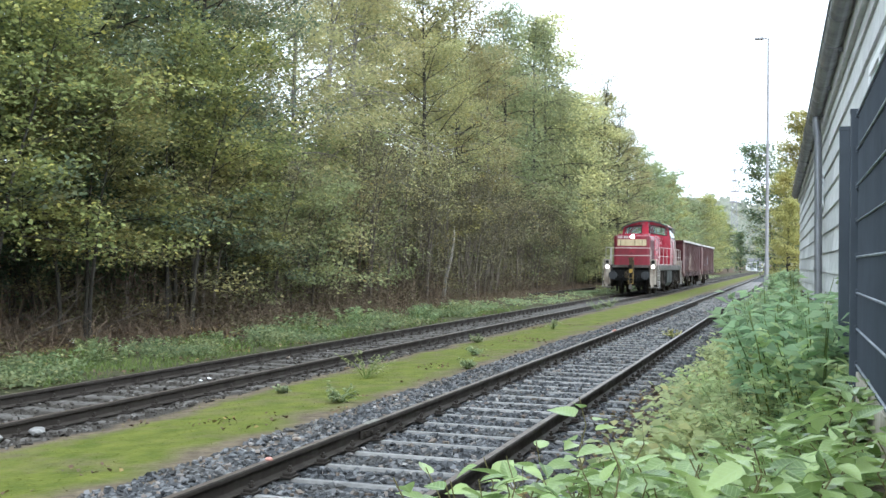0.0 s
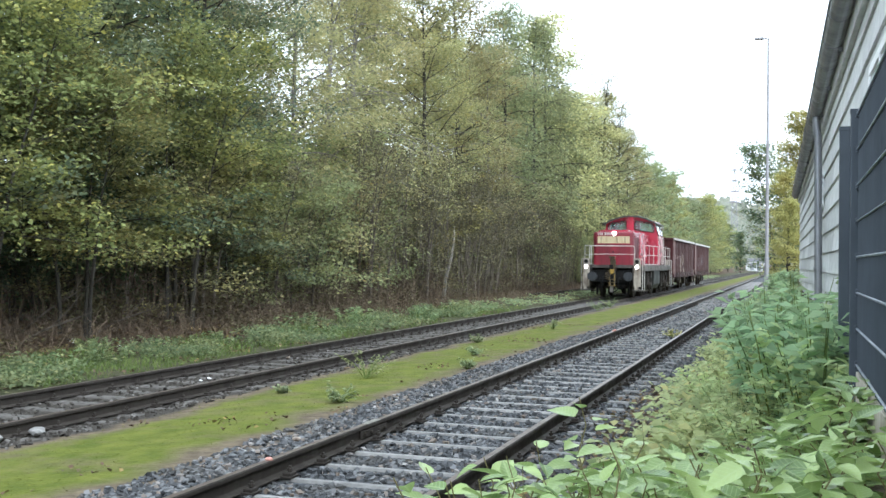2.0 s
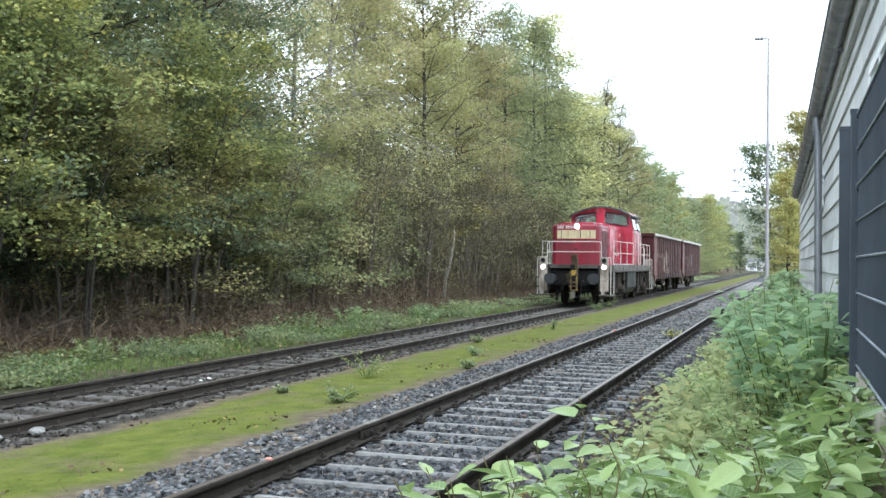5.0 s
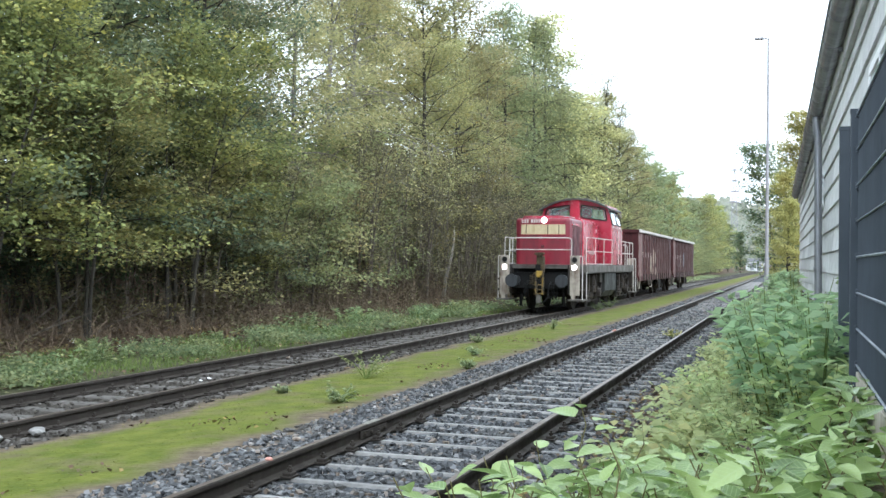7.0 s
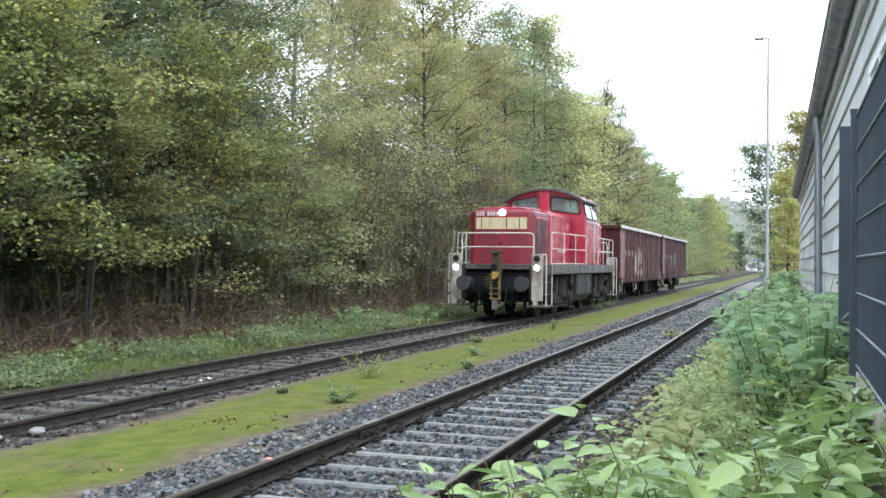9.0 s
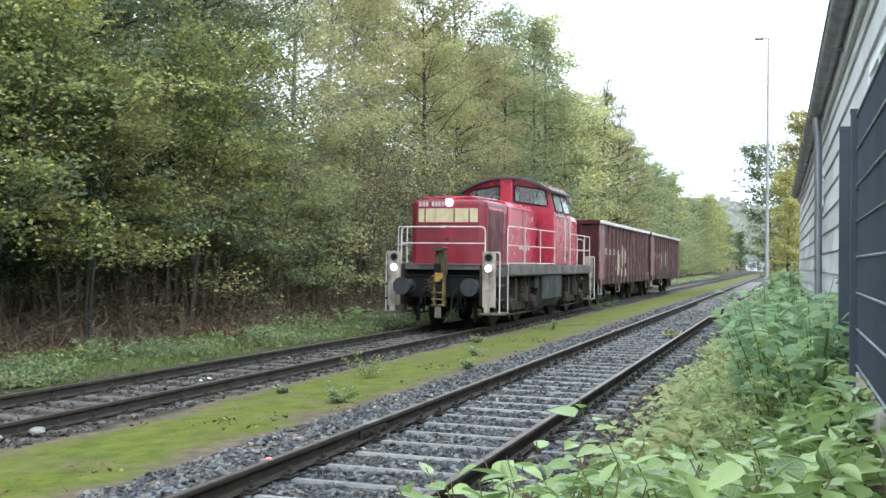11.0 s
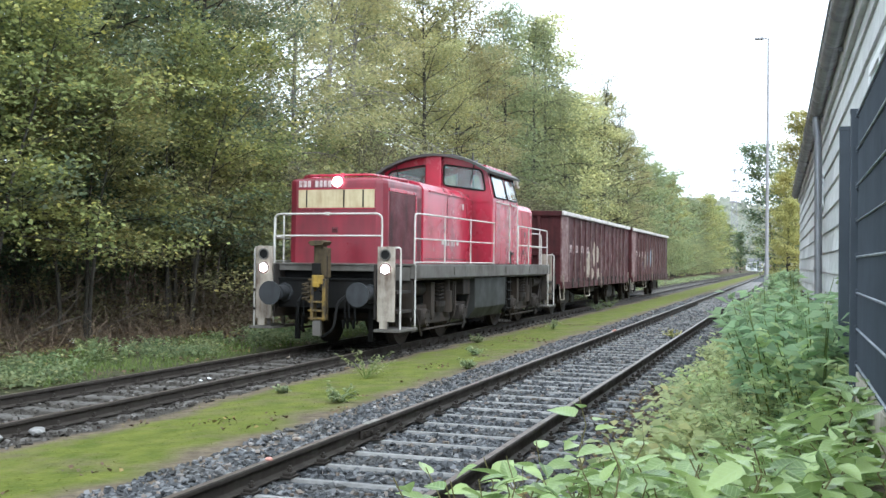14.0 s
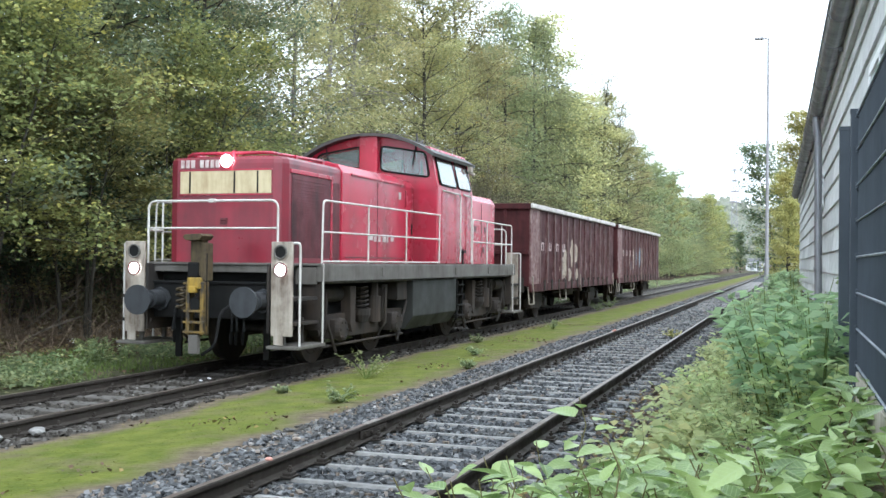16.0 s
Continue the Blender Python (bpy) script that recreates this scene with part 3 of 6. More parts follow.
    # engine hood, with sloping shoulders
    def hood(name, y0, y1, w, top):
        bm = B()
        prism(bm, [(-w, 1.62), (w, 1.62), (w, top - 0.20), (w - 0.10, top - 0.06), (w - 0.34, top), (-w + 0.34, top), (-w + 0.10, top - 0.06), (-w, top - 0.20)], y0, y1, "y", 0.015)
        return part(name, bm, "red", L)
    engine = hood("engine_hood", 3.06, 6.06, 1.03, 3.36)
    hood("hood_neck", 6.06, 6.80, 0.94, 3.35)
    hood("rear_hood", 9.2, 12.72, 1.0, 3.34)
    bm = B()
    for s in (-1, 1):
        x = s * 1.034
        for y in (4.62,):
            box(bm, (x - 0.004, y, 1.7), (x + 0.004, y + 0.014, 3.1))
        box(bm, (x - 0.004, 3.2, 1.72), (x + 0.004, 6.0, 1.735))
        for y in (10.4, 11.5):
            box(bm, (s * 1.003 - 0.004, y, 1.7), (s * 1.003 + 0.004, y + 0.016, 3.1))
        for y, z in ((10.9, 2.4), (11.75, 2.4), (11.6, 1.9)):
            box(bm, (s * 1.003 - 0.006, y, z), (s * 1.003 + 0.006, y + 0.16, z + 0.14), 0.003)
    part("door_gap", bm, "grille", engine)
    bm = B()
    for s in (-1, 1):
        box(bm, (s * 1.04 - 0.02, 3.4, 3.13), (s * 1.04 + 0.02, 6.06, 3.17), 0.01)
        bent(bm, rounded([(s * 0.94, 6.12, 3.08), (s * 1.0, 6.2, 3.06), (s * 1.0, 6.2, 2.75), (s * 0.94, 6.2, 2.72)], 0.03), 0.014, 6)
        for z in (1.95, 2.35):
            rod(bm, (s * 0.94, 6.12, z), (s * 0.98, 6.12, z), 0.03, n=8)
    part("rain_strip", bm, "red", engine)
    for s in (-1, 1):
        bm = B()
        x0, x1 = sorted((s * 0.938, s * 0.956))
        box(bm, (x0, 6.14, 1.70), (x1, 6.72, 3.08), 0.008)
        door = part("hood_door", bm, "red", L)
        bm = B()
        box(bm, (s * 0.962 - 0.012, 6.62, 2.2), (s * 0.962 + 0.012, 6.66, 2.42), 0.006)
        part("handle", bm, "black", door)
    bm = B()
    for s in (-1, 1):
        for k, w in enumerate((0.16, 0.12, 0.11, 0.17, 0.08, 0.15)):
            box(bm, (s * 1.036 - 0.004, 4.25 + k * 0.21, 2.02 if k % 5 else 2.04), (s * 1.036 + 0.004, 4.25 + k * 0.21 + w, 2.14))
        box(bm, (s * 1.036 - 0.004, 6.0 - .3, 2.86), (s * 1.036 + 0.004, 5.82, 3.0))
    part("lettering_bar", bm, "mark", engine, "small plain white lettering bar")
    # cab: closed lower body, glazed upper part that leans in, arched roof
    bm = B()
    prism(bm, [(-1.46, 1.62), (1.46, 1.62), (1.46, 3.18), (-1.46, 3.18)], 6.80, 9.22, "y", 0.03)
    cab = part("cab", bm, "red", L)
    bm = B()
    for sx in (-1, 1):
        for y, w in ((6.794, 0.14), (9.086, 0.14)):
            prism(bm, [(sx * 1.46, 3.16), (sx * 1.20, 3.16), (sx * 1.08, 3.95), (sx * 1.30, 3.95)], y, y + w, "y")
        box(bm, (min(sx * 1.40, sx * 1.46), 6.8, 3.16), (max(sx * 1.40, sx * 1.46), 9.2, 3.22))
        prism(bm, [(sx * 1.30, 3.83), (sx * 1.24, 3.83), (sx * 1.2, 4.0), (sx * 1.27, 4.0)], 6.8, 9.2, "y")
        prism(bm, [(sx * 1.46, 3.18), (sx * 1.38, 3.18), (sx * 1.28, 3.85), (sx * 1.34, 3.85)], 8.02, 8.14, "y")
    for y0, y1 in ((6.788, 6.88), (9.14, 9.232)):
        for sx in (-1, 1):
            prism(bm, [(sx * 0.18, 3.1), (sx * 1.43, 3.1), (sx * 1.335, 3.38), (sx * 0.18, 3.56)], y0, y1, "y")
            prism(bm, [(sx * 0.18, 4.00), (sx * 1.14, 3.84), (sx * 1.3, 3.84), (sx * 1.2, 4.0), (sx * 0.7, 4.16), (sx * 0.18, 4.24)], y0, y1, "y")
    part("cab_frame", bm, "red", cab)
    for y, d in ((6.62, 0.2), (9.2, 0.12)):
        bm = B()
        box(bm, (-0.20, y, 3.2), (0.20, y + d, 4.24), 0.03)
        part("centre_pillar", bm, "red", cab)
    for y in (6.778, 9.235):
        for sx in (-1, 1):
            pane_with_frame(cab, [(sx * 0.24, y, 3.53), (sx * 1.27, y, 3.38), (sx * 1.17, y, 3.87), (sx * 0.24, y, 4.02)], "y")
    for sx in (-1, 1):
        for y0, y1 in ((6.98, 8.0), (8.16, 9.05)):
            pane_with_frame(cab, [(sx * 1.468, y0, 3.24), (sx * 1.468, y1, 3.24), (sx * 1.335, y1, 3.80), (sx * 1.335, y0, 3.80)], "x")
    bm = B()
    arc = [(-1.46 + 2.92 * k / 16, 4.28 - 0.40 * ((k - 8) / 8) ** 2 - 0.04 * ((k - 8) / 8) ** 4) for k in range(17)]
    prism(bm, arc + [(x * 0.985, z - 0.06) for x, z in arc[::-1]], 6.55, 9.42, "y")
    box(bm, (-0.45, 6.9, 4.22), (0.45, 8.9, 4.30), 0.02)
    rod(bm, (0.72, 7.6, 4.12), (0.70, 7.6, 4.38), 0.035, 0.02, 8)
    rod(bm, (0.72, 7.6, 4.12), (0.78, 7.75, 4.22), 0.05, 0.03, 8)
    part("cab_roof", bm, "roof", cab, "arched dark grey cab roof")
    bm = B()
    for s in (-1, 1):
        box(bm, (s * 1.46 - 0.012, 7.05, 1.70), (s * 1.46 + 0.012, 8.0, 3.10), 0.01)
        box(bm, (s * 1.46 - 0.006 + s * 0.008, 7.2, 1.75), (s * 1.46 + 0.006 + s * 0.008, 7.32, 1.98), 0.004)
        box(bm, (s * 1.47 - 0.006, 7.5, 1.72), (s * 1.47 + 0.006, 7.9, 2.15), 0.004)
    part("cab_door", bm, "red", cab)
    bm = B()
    for s in (-1, 1):
        box(bm, (s * 1.46 - 0.06, 9.0, 3.66), (s * 1.46 + 0.03, 9.16, 3.78), 0.02)
        rod(bm, (s * 1.38, 9.15, 3.68), (s * 1.46, 9.3, 3.62), 0.04, n=10)
    part("side_lamp", bm, "panel_white", cab)
    bm = B()
    for sx in (-1, 1):
        rod(bm, (sx * 1.0, 6.75, 4.02), (sx * 0.92, 6.74, 3.62), 0.014, n=6)
    part("wiper", bm, "black", cab)
    for s in (-1, 1):
        handrail(L, [(s * 1.48, 7.1, 3.12), (s * 1.53, 8.12, 3.10), (s * 1.53, 8.14, 1.66)], r=0.018, name="grab_rail")
        handrail(L, [(s * 1.48, 8.5, 3.12), (s * 1.53, 8.92, 3.10), (s * 1.53, 8.94, 1.66)], r=0.018, name="grab_rail")
        box_bm = B()
        box(box_bm, (s * 1.44 - .05, 8.4, 1.86), (s * 1.44 + .08, 8.6, 1.92), 0.01)
        rod(box_bm, (s * 1.46, 8.5, 1.62), (s * 1.46, 8.5, 1.95), 0.03)
        part("foot_bracket", box_bm, "black", L)
        x = s * 1.47
        handrail(L, [(x, 1.33, 1.62), (x, 1.36, 2.58), (x, 6.94, 2.61)],
                 [((x, 3.16, 1.62), (x, 3.16, 2.59)), ((x, 4.99, 1.62), (x, 4.99, 2.6)), ((x, 6.90, 1.62), (x, 6.90, 2.62))],
                 [((x, 1.35, 2.10), (x, 6.94, 2.12)), ((x, 1.33, 1.65), (x, 6.94, 1.65))])
        handrail(L, [(x, 9.22, 1.62), (x, 9.24, 2.62), (x, 12.66, 2.60), (x, 12.68, 1.62)],
                 [((x, 10.4, 1.62), (x, 10.4, 2.61)), ((x, 11.7, 1.62), (x, 11.7, 2.60))], [((x, 9.23, 2.12), (x, 12.66, 2.12))], rc=0.08)
    for y in (0.60, 13.50):
        handrail(L, [(-1.10, y, 1.6), (-1.10, y, 2.54), (1.10, y, 2.54), (1.10, y, 1.6)], [], [((-1.10, y, 2.13), (1.10, y, 2.13))], r=0.019, rc=0.13)
        for s in (-1,):
            handrail(L, [(s * 1.08, y, 2.10), (s * 1.08, 0.95 if y < 5 else 13.1, 2.10)], [((s * 1.08, 0.95 if y < 5 else 13.1, 1.6), (s * 1.08, 0.95 if y < 5 else 13.1, 2.54))], r=0.018)
        bm = B()
        box(bm, (-0.05, y - 0.035, 2.51), (0.05, y + 0.035, 2.57), 0.01)
        part("rail_clamp", bm, "rail_white", L)
    # corner steps with the white lamp panels
    for s in (-1, 1):
        for y, d in ((0.46, 1), (13.64, -1)):
            st = new("corner_step")
            st.parent = L
            x0, x1 = sorted((s * 1.07, s * 1.41))
            bm = B()
            box(bm, (x0, min(y, y + d * 0.05), 0.56), (x1, max(y, y + d * 0.05), 1.93), 0.012)
            panel = part("lamp_panel", bm, "panel_white", st, "grimy white lamp panel")
            for z, mat, nm in ((1.78, "black", "lamp_dark"), (1.52, "lamp_on" if d > 0 else "black", "headlight")):
                bm = B()
                yy = y - d * 0.03
                rod(bm, (s * 1.235, y, z), (s * 1.235, yy, z), 0.085, n=20)
                part(nm, bm, mat, panel, "lit round headlight" if mat == "lamp_on" else "")
                bm = B()
                bent(bm, [(s * 1.235 + 0.096 * math.cos(k * math.tau / 18), yy, z + 0.096 * math.sin(k * math.tau / 18)) for k in range(19)], 0.014, 6)
                part("lamp_ring", bm, "grille" if z < 1.6 else "frame_grey", panel)
            bm = B()
            xa, xb = sorted((s * 0.98, s * 1.5))
            for z, y1 in ((0.74, 1.30), (1.10, 1.25)):
                box(bm, (xa, min(y + d * .07, y + d * (y1 - .46)), z - 0.03), (xb - s * .06 if s > 0 else xb, max(y + d * .07, y + d * (y1 - .46)), z + 0.02), 0.008)
            box(bm, (min(s * 1.0, s * 1.04), min(y, y + d * 0.9), 0.60), (max(s * 1.0, s * 1.04), max(y, y + d * 0.9), 1.6), 0.01)
            box(bm, (xa, min(y + d * .88, y + d * .92), 0.6), (xb - .05, max(y + d * .88, y + d * .92), 1.4), 0.01)
            part("step_plate", bm, "under", st)
            bm = B()
            box(bm, (min(s * 1.02, s * 1.53), min(y - d * 0.04, y + d * 0.92), 0.37), (max(s * 1.02, s * 1.53), max(y - d * 0.04, y + d * 0.92), 0.42), 0.012)
            for dy in (0.15, 0.75):
                box(bm, (s * 1.2 - 0.03, y + d * dy - 0.03, 0.40), (s * 1.2 + 0.03, y + d * dy + 0.03, 0.80), 0.006)
            part("foot_step", bm, "frame_grey", st, "worn grey foot step")
            bm = B()
            bent(bm, rounded([(s * 1.30, y + d * 0.08, 1.90), (s * 1.49, y + d * 0.10, 1.92), (s * 1.49, y + d * 0.10, 0.42)], 0.07), 0.018)
            rod(bm, (s * 1.49, y + d * 0.88, 0.42), (s * 1.49, y + d * 0.88, 1.62), 0.016, n=8)
            part("step_rail", bm, "rail_white", st)
            bm = B()
            box(bm, (x0 + .05, min(y, y + d * 0.02) - .004, 0.43), (x0 + .2, max(y, y + d * 0.02) - .004, 0.66), 0.005)
            part("mud_flap", bm, "panel_white", st)
    # top lamp
    bm = B()
    rod(bm, (0.055, 0.97, 3.165), (0.055, 0.90, 3.165), 0.098, n=24)
    part("headlight", bm, "lamp_on", L, "lit round upper headlight")
    bm = B()
    bent(bm, [(0.055 + 0.108 * math.cos(k * math.tau / 20), 0.91, 3.165 + 0.108 * math.sin(k * math.tau / 20)) for k in range(21)], 0.014, 6)
    part("lamp_ring", bm, "red", L)
    # shunting coupler
    cp = new("shunting_coupler")
    cp.parent = L
    cp.location = (0.10, 0, 0)
    bm = B()
    prism(bm, [(-0.16, 1.98), (-0.10, 1.93), (0.12, 1.94), (0.17, 2.0), (0.13, 2.03), (-0.12, 2.02)], -0.10, 0.22, "y", 0.008)
    box(bm, (-0.10, 0.02, 1.42), (0.09, 0.20, 1.95), 0.02)
    box(bm, (0.08, 0.0, 1.35), (0.16, 0.22, 1.9), 0.02)
    part("coupler_head", bm, "coupler", cp)
    bm = B()
    for x0 in (-0.13, 0.10):
        box(bm, (x0, -0.04, 0.58), (x0 + 0.06, 0.12, 1.34), 0.012)
    for z in (0.60, 0.74, 0.9, 1.3):
        box(bm, (-0.17, -0.05, z), (0.18, 0.0, z + 0.035), 0.006)
    part("coupler_arm", bm, "worn_ochre", cp)
    bm = B()
    box(bm, (-0.09, -0.08, 1.24), (0.12, 0.10, 1.40), 0.02)
    box(bm, (-0.07, -0.1, 1.18), (0.06, 0.0, 1.28), 0.02)
    part("coupler_block", bm, M["yellow"], cp)
    bm = B()
    coil(bm, -0.25, 0.05, 0.92, 1.26, 0.075, 0.02, 4)
    part("coupler_spring", bm, "coupler", cp)
    bm = B()
    rod(bm, (0.0, -0.02, 1.02), (0.0, 0.14, 1.02), 0.10, n=14)
    box(bm, (-0.13, 0.0, 1.40), (0.05, 0.16, 1.62), 0.02)
    rod(bm, (0.13, 0.05, 0.7), (0.13, 0.05, 1.75), 0.035, n=10)
    part("coupler_piston", bm, "black", cp)
    bm = B()
    box(bm, (-0.09, -0.03, 0.30), (0.07, 0.05, 0.58), 0.015)
    part("coupler_shackle", bm, "frame_grey", cp)
    bm = B()
    bent(bm, rounded([(0.30, 0.55, 1.0), (0.30, 0.2, 0.9), (0.28, 0.1, 0.42), (0.05, 0.12, 0.28)], 0.12), 0.024, 8)
    bent(bm, rounded([(-0.52, 0.6, 1.05), (-0.50, 0.3, 0.98), (-0.53, 0.25, 0.62)], 0.1), 0.02, 8)
    part("brake_hose", bm, "black", cp)
    # tank between the bogies, air tanks, ladder
    bm = B()
    prism(bm, [(-1.42, 1.32), (1.42, 1.32), (1.42, 0.62), (1.25, 0.38), (-1.25, 0.38), (-1.42, 0.62)], 5.52, 8.22, "y", 0.02)
    part("fuel_tank", bm, "tank", L)
    bm = B()
    for s in (-1, 1):
        for y in (8.34, 8.74):
            box(bm, (s * 1.38 - .02, y, 0.45), (s * 1.38 + .02, y + .04, 1.34))
        for z in (0.5, 0.72, 0.94, 1.16):
            box(bm, (s * 1.38 - .08, 8.36, z), (s * 1.38 + .06, 8.76, z + .025))
    part("cab_ladder", bm, "black", L)
    bm = B()
    for s in (-1, 1):
        rod(bm, (s * 1.05, 1.5, 1.12), (s * 1.05, 2.9, 1.12), 0.14, n=16)
        rod(bm, (s * 1.15, 11.9, 1.12), (s * 1.15, 13.0, 1.12), 0.14, n=16)
        box(bm, (s * 1.2 - .12, 1.45, 0.72), (s * 1.2 + .12, 1.9, 1.1), 0.03)
        box(bm, (s * 1.2 - .14, 4.9, 0.95), (s * 1.2 + .14, 5.4, 1.32), 0.02)
    part("air_tank", bm, "under", L)
    for y in (3.66, 10.66):
        loco_bogie(L, y, rolling)
    return L


# ---- open wagons ----
def wagon_bogie(parent, y, rolling):
    g = new("bogie")
    g.parent, g.matrix_basis = parent, pose(0, y, 0)
    for s in (-1, 1):
        bm = B()
        prism(bm, [(-1.2, 0.42), (-1.2, 0.62), (-0.5, 0.78), (0.5, 0.78), (1.2, 0.62), (1.2, 0.42), (0.7, 0.42), (0.35, 0.32), (-0.35, 0.32), (-0.7, 0.42)], s * 0.95, s * 1.07, "x", 0.012)
        part("side_frame", bm, "under", g)
        bm = B()
        for dy in (-0.9, 0.9):
            box(bm, (s * 1.02 - .1, dy - 0.16, 0.34), (s * 1.02 + .12, dy + 0.16, 0.60), 0.03)
            for e in (-.2, .2):
                coil(bm, s * 1.06, dy + e, 0.55, 0.76, 0.06, 0.016, 3)
        part("axle_box", bm, "under", g)
    bm = B()
    box(bm, (-1.0, -0.3, 0.5), (1.0, 0.3, 0.86), 0.03)
    part("bolster", bm, "black", g)
    for dy in (-0.9, 0.9):
        rolling.append((wheelset(g, dy, 0.46), dy, 0.46))


def make_wagon(seed, rolling, label):
    """An open high-sided bogie wagon, its front end wall at y 0, 14.12 long."""
    W = new("open_wagon")
    tagged(W, label, "freight wagon", group="wagons behind the locomotive")
    rnd = random.Random(seed)
    LEN, HW, LO, HI = 14.12, 1.44, 1.02, 3.20
    for s in (-1, 1):
        x0, x1 = sorted((s * HW, s * (HW - 0.05)))
        part("side_wall", box(B(), (x0, 0.05, LO), (x1, LEN - 0.05, HI)), "wagon", W)
    for y in (0, LEN - 0.05):
        part("end_wall", box(B(), (-HW, y, LO), (HW, y + 0.05, HI)), "wagon", W)
    part("floor_plate", box(B(), (-HW + 0.05, 0.05, LO), (HW - 0.05, LEN - 0.05, LO + 0.08)), "wagon", W)
    for s in (-1, 1):
        n = 13
        for k in range(n):
            y = 1.15 + k * (LEN - 2.3) / (n - 1)
            bm = B()
            x0, x1 = sorted((s * HW, s * (HW + 0.055)))
            prism(bm, [(y - 0.055, LO + 0.02), (y + 0.055, LO + 0.02), (y + 0.04, HI), (y - 0.04, HI)], x0, x1, "x", 0.012)
            part("rib", bm, "rib", W)
        for y in (0.56, LEN - 0.56):
            bm = B()
            x0, x1 = sorted((s * (HW - .005), s * (HW + 0.035)))
            box(bm, (x0, y - 0.53, LO + 0.05), (x1, y + 0.53, HI), 0.01)
            part("corner_plate", bm, "scuff" if y < 5 else "wagon", W, "worn pale brown corner plate" if y < 5 else "")
        bm = B()
        x0, x1 = sorted((s * (HW - 0.06), s * (HW + 0.115)))
        box(bm, (x0, -0.03, HI - 0.03), (x1, LEN + 0.03, HI + 0.10), 0.025)
        part("top_rim", bm, "wagon_rim", W, "worn pale grey top rim")
        bm = B()
        x0, x1 = sorted((s * HW, s * (HW + 0.06)))
        box(bm, (x0, 0.0, LO - 0.16), (x1, LEN, LO + 0.06), 0.012)
        part("sill", bm, "wagon", W)
        bm = B()
        x = s * (HW + 0.006)
        for k in range(4):
            y = 1.36 + 0.985 * k
            for u in (0.10, 0.34):
                box(bm, (x - 0.004, y + u, 2.02), (x + 0.004, y + u + 0.07, 2.26))
            box(bm, (x - 0.004, y + 0.10, 2.02 if k % 2 else 2.20), (x + 0.004, y + 0.41, 2.08 if k % 2 else 2.26))
        part("lettering_bar", bm, "mark", W, "plain faded white lettering bar")
        for k in range(9):
            y, z = rnd.uniform(1.5, LEN - 1.5), rnd.uniform(1.1, 1.9)
            bm = B()
            w, h = rnd.uniform(0.15, 0.6), rnd.uniform(0.25, 1.0)
            pts = [(y + w * (0.5 + rnd.uniform(.30, .5) * math.cos(a)), z + h * (0.5 + rnd.uniform(.36, .5) * math.sin(a))) for a in [i * math.tau / 14 for i in range(14)]]
            prism(bm, pts, s * (HW + 0.001), s * (HW + 0.0025), "x")
            part("scuff", bm, "scuff", W)
        bm = B()
        for y in (0.35, LEN - 0.35, 4.6):
            w = 0.45 if y == 4.6 else 0.28
            bent(bm, rounded([(s * 1.40, y - w, 1.0), (s * 1.44, y - w, 0.52), (s * 1.44, y + w, 0.52), (s * 1.40, y + w, 1.0)], 0.06), 0.018, 6)
        part("step_iron", bm, "panel_white", W)
        sprayed = ((3.95, 1.03, 0.95, 0.85), (4.45, 1.10, 0.70, 1.10), (5.05, 1.06, 0.85, 0.50), (5.55, 1.55, 0.65, 0.95), (6.05, 1.65, 0.85, 0.75), (6.45, 1.06, 0.55, 0.45)) if seed == 5 else \
            ((3.4, 1.45, 0.22, 0.95), (3.9, 1.30, 0.55, 0.55), (4.6, 1.40, 0.25, 1.10), (5.1, 1.50, 0.62, 0.90), (6.0, 1.40, 0.25, 1.05), (6.5, 1.45, 0.62, 1.00), (7.4, 1.35, 0.28, 1.20))
        for k, (y, z, w, h) in enumerate(sprayed):
            bm = B()
            wob = rnd.uniform(0, 9)
            pts = []
            for i in range(24):
                a = i * math.tau / 24
                q = 0.40 + 0.16 * noise.noise((math.cos(a) * 1.6, math.sin(a) * 1.6, wob)) + 0.05 * math.cos(4 * a + wob)
                pts.append((y + w * (0.5 + q * math.cos(a)), z + h * (0.5 + q * math.sin(a))))
            prism(bm, pts, s * (HW + 0.001), s * (HW + 0.003 + 0.001 * k), "x")
            part("paint_patch", bm, "patch_pale" if seed == 5 or k % 2 == 0 else "patch_blue", W)
        for k in range(12):
            bm = B()
            y = 1.64 + k * (LEN - 2.3) / 12
            x0, x1 = sorted((s * (HW + 0.05), s * (HW + 0.085)))
            box(bm, (x0, y - 0.09, LO - 0.14), (x1, y + 0.09, LO + 0.16), 0.01)
            part("hinge_plate", bm, "under", W)
        bm = B()
        for y in (0.2, LEN - .2, LEN / 2):
            box(bm, (s * 1.5 - .02, y - .03, 0.95), (s * 1.5 + .02, y + .03, 1.3), 0.006)
            prism(bm, [(y - .02, 1.02), (y + .06, 1.0), (y + .22, .78), (y + .16, .76)], s * 1.47, s * 1.51, "x")
        part("latch", bm, "panel_white", W)
    for y in (0.0, LEN):
        d = -1 if y == 0 else 1
        bm = B()
        for x in (-0.75, -0.25, 0.25, 0.75):
            box(bm, (x - 0.05, min(y, y + d * 0.06), LO), (x + 0.05, max(y, y + d * 0.06), HI), 0.01)
        box(bm, (-HW, min(y, y + d * 0.07), 1.9), (HW, max(y, y + d * 0.07), 2.0), 0.01)
        part("end_rib", bm, "wagon", W)
        bm = B()
        box(bm, (-HW - 0.05, min(y - d * .06, y + d * 0.08), HI - 0.06), (HW + 0.05, max(y - d * .06, y + d * 0.08), HI + 0.10), 0.02)
        part("end_rim", bm, "wagon", W)
        bm = B()
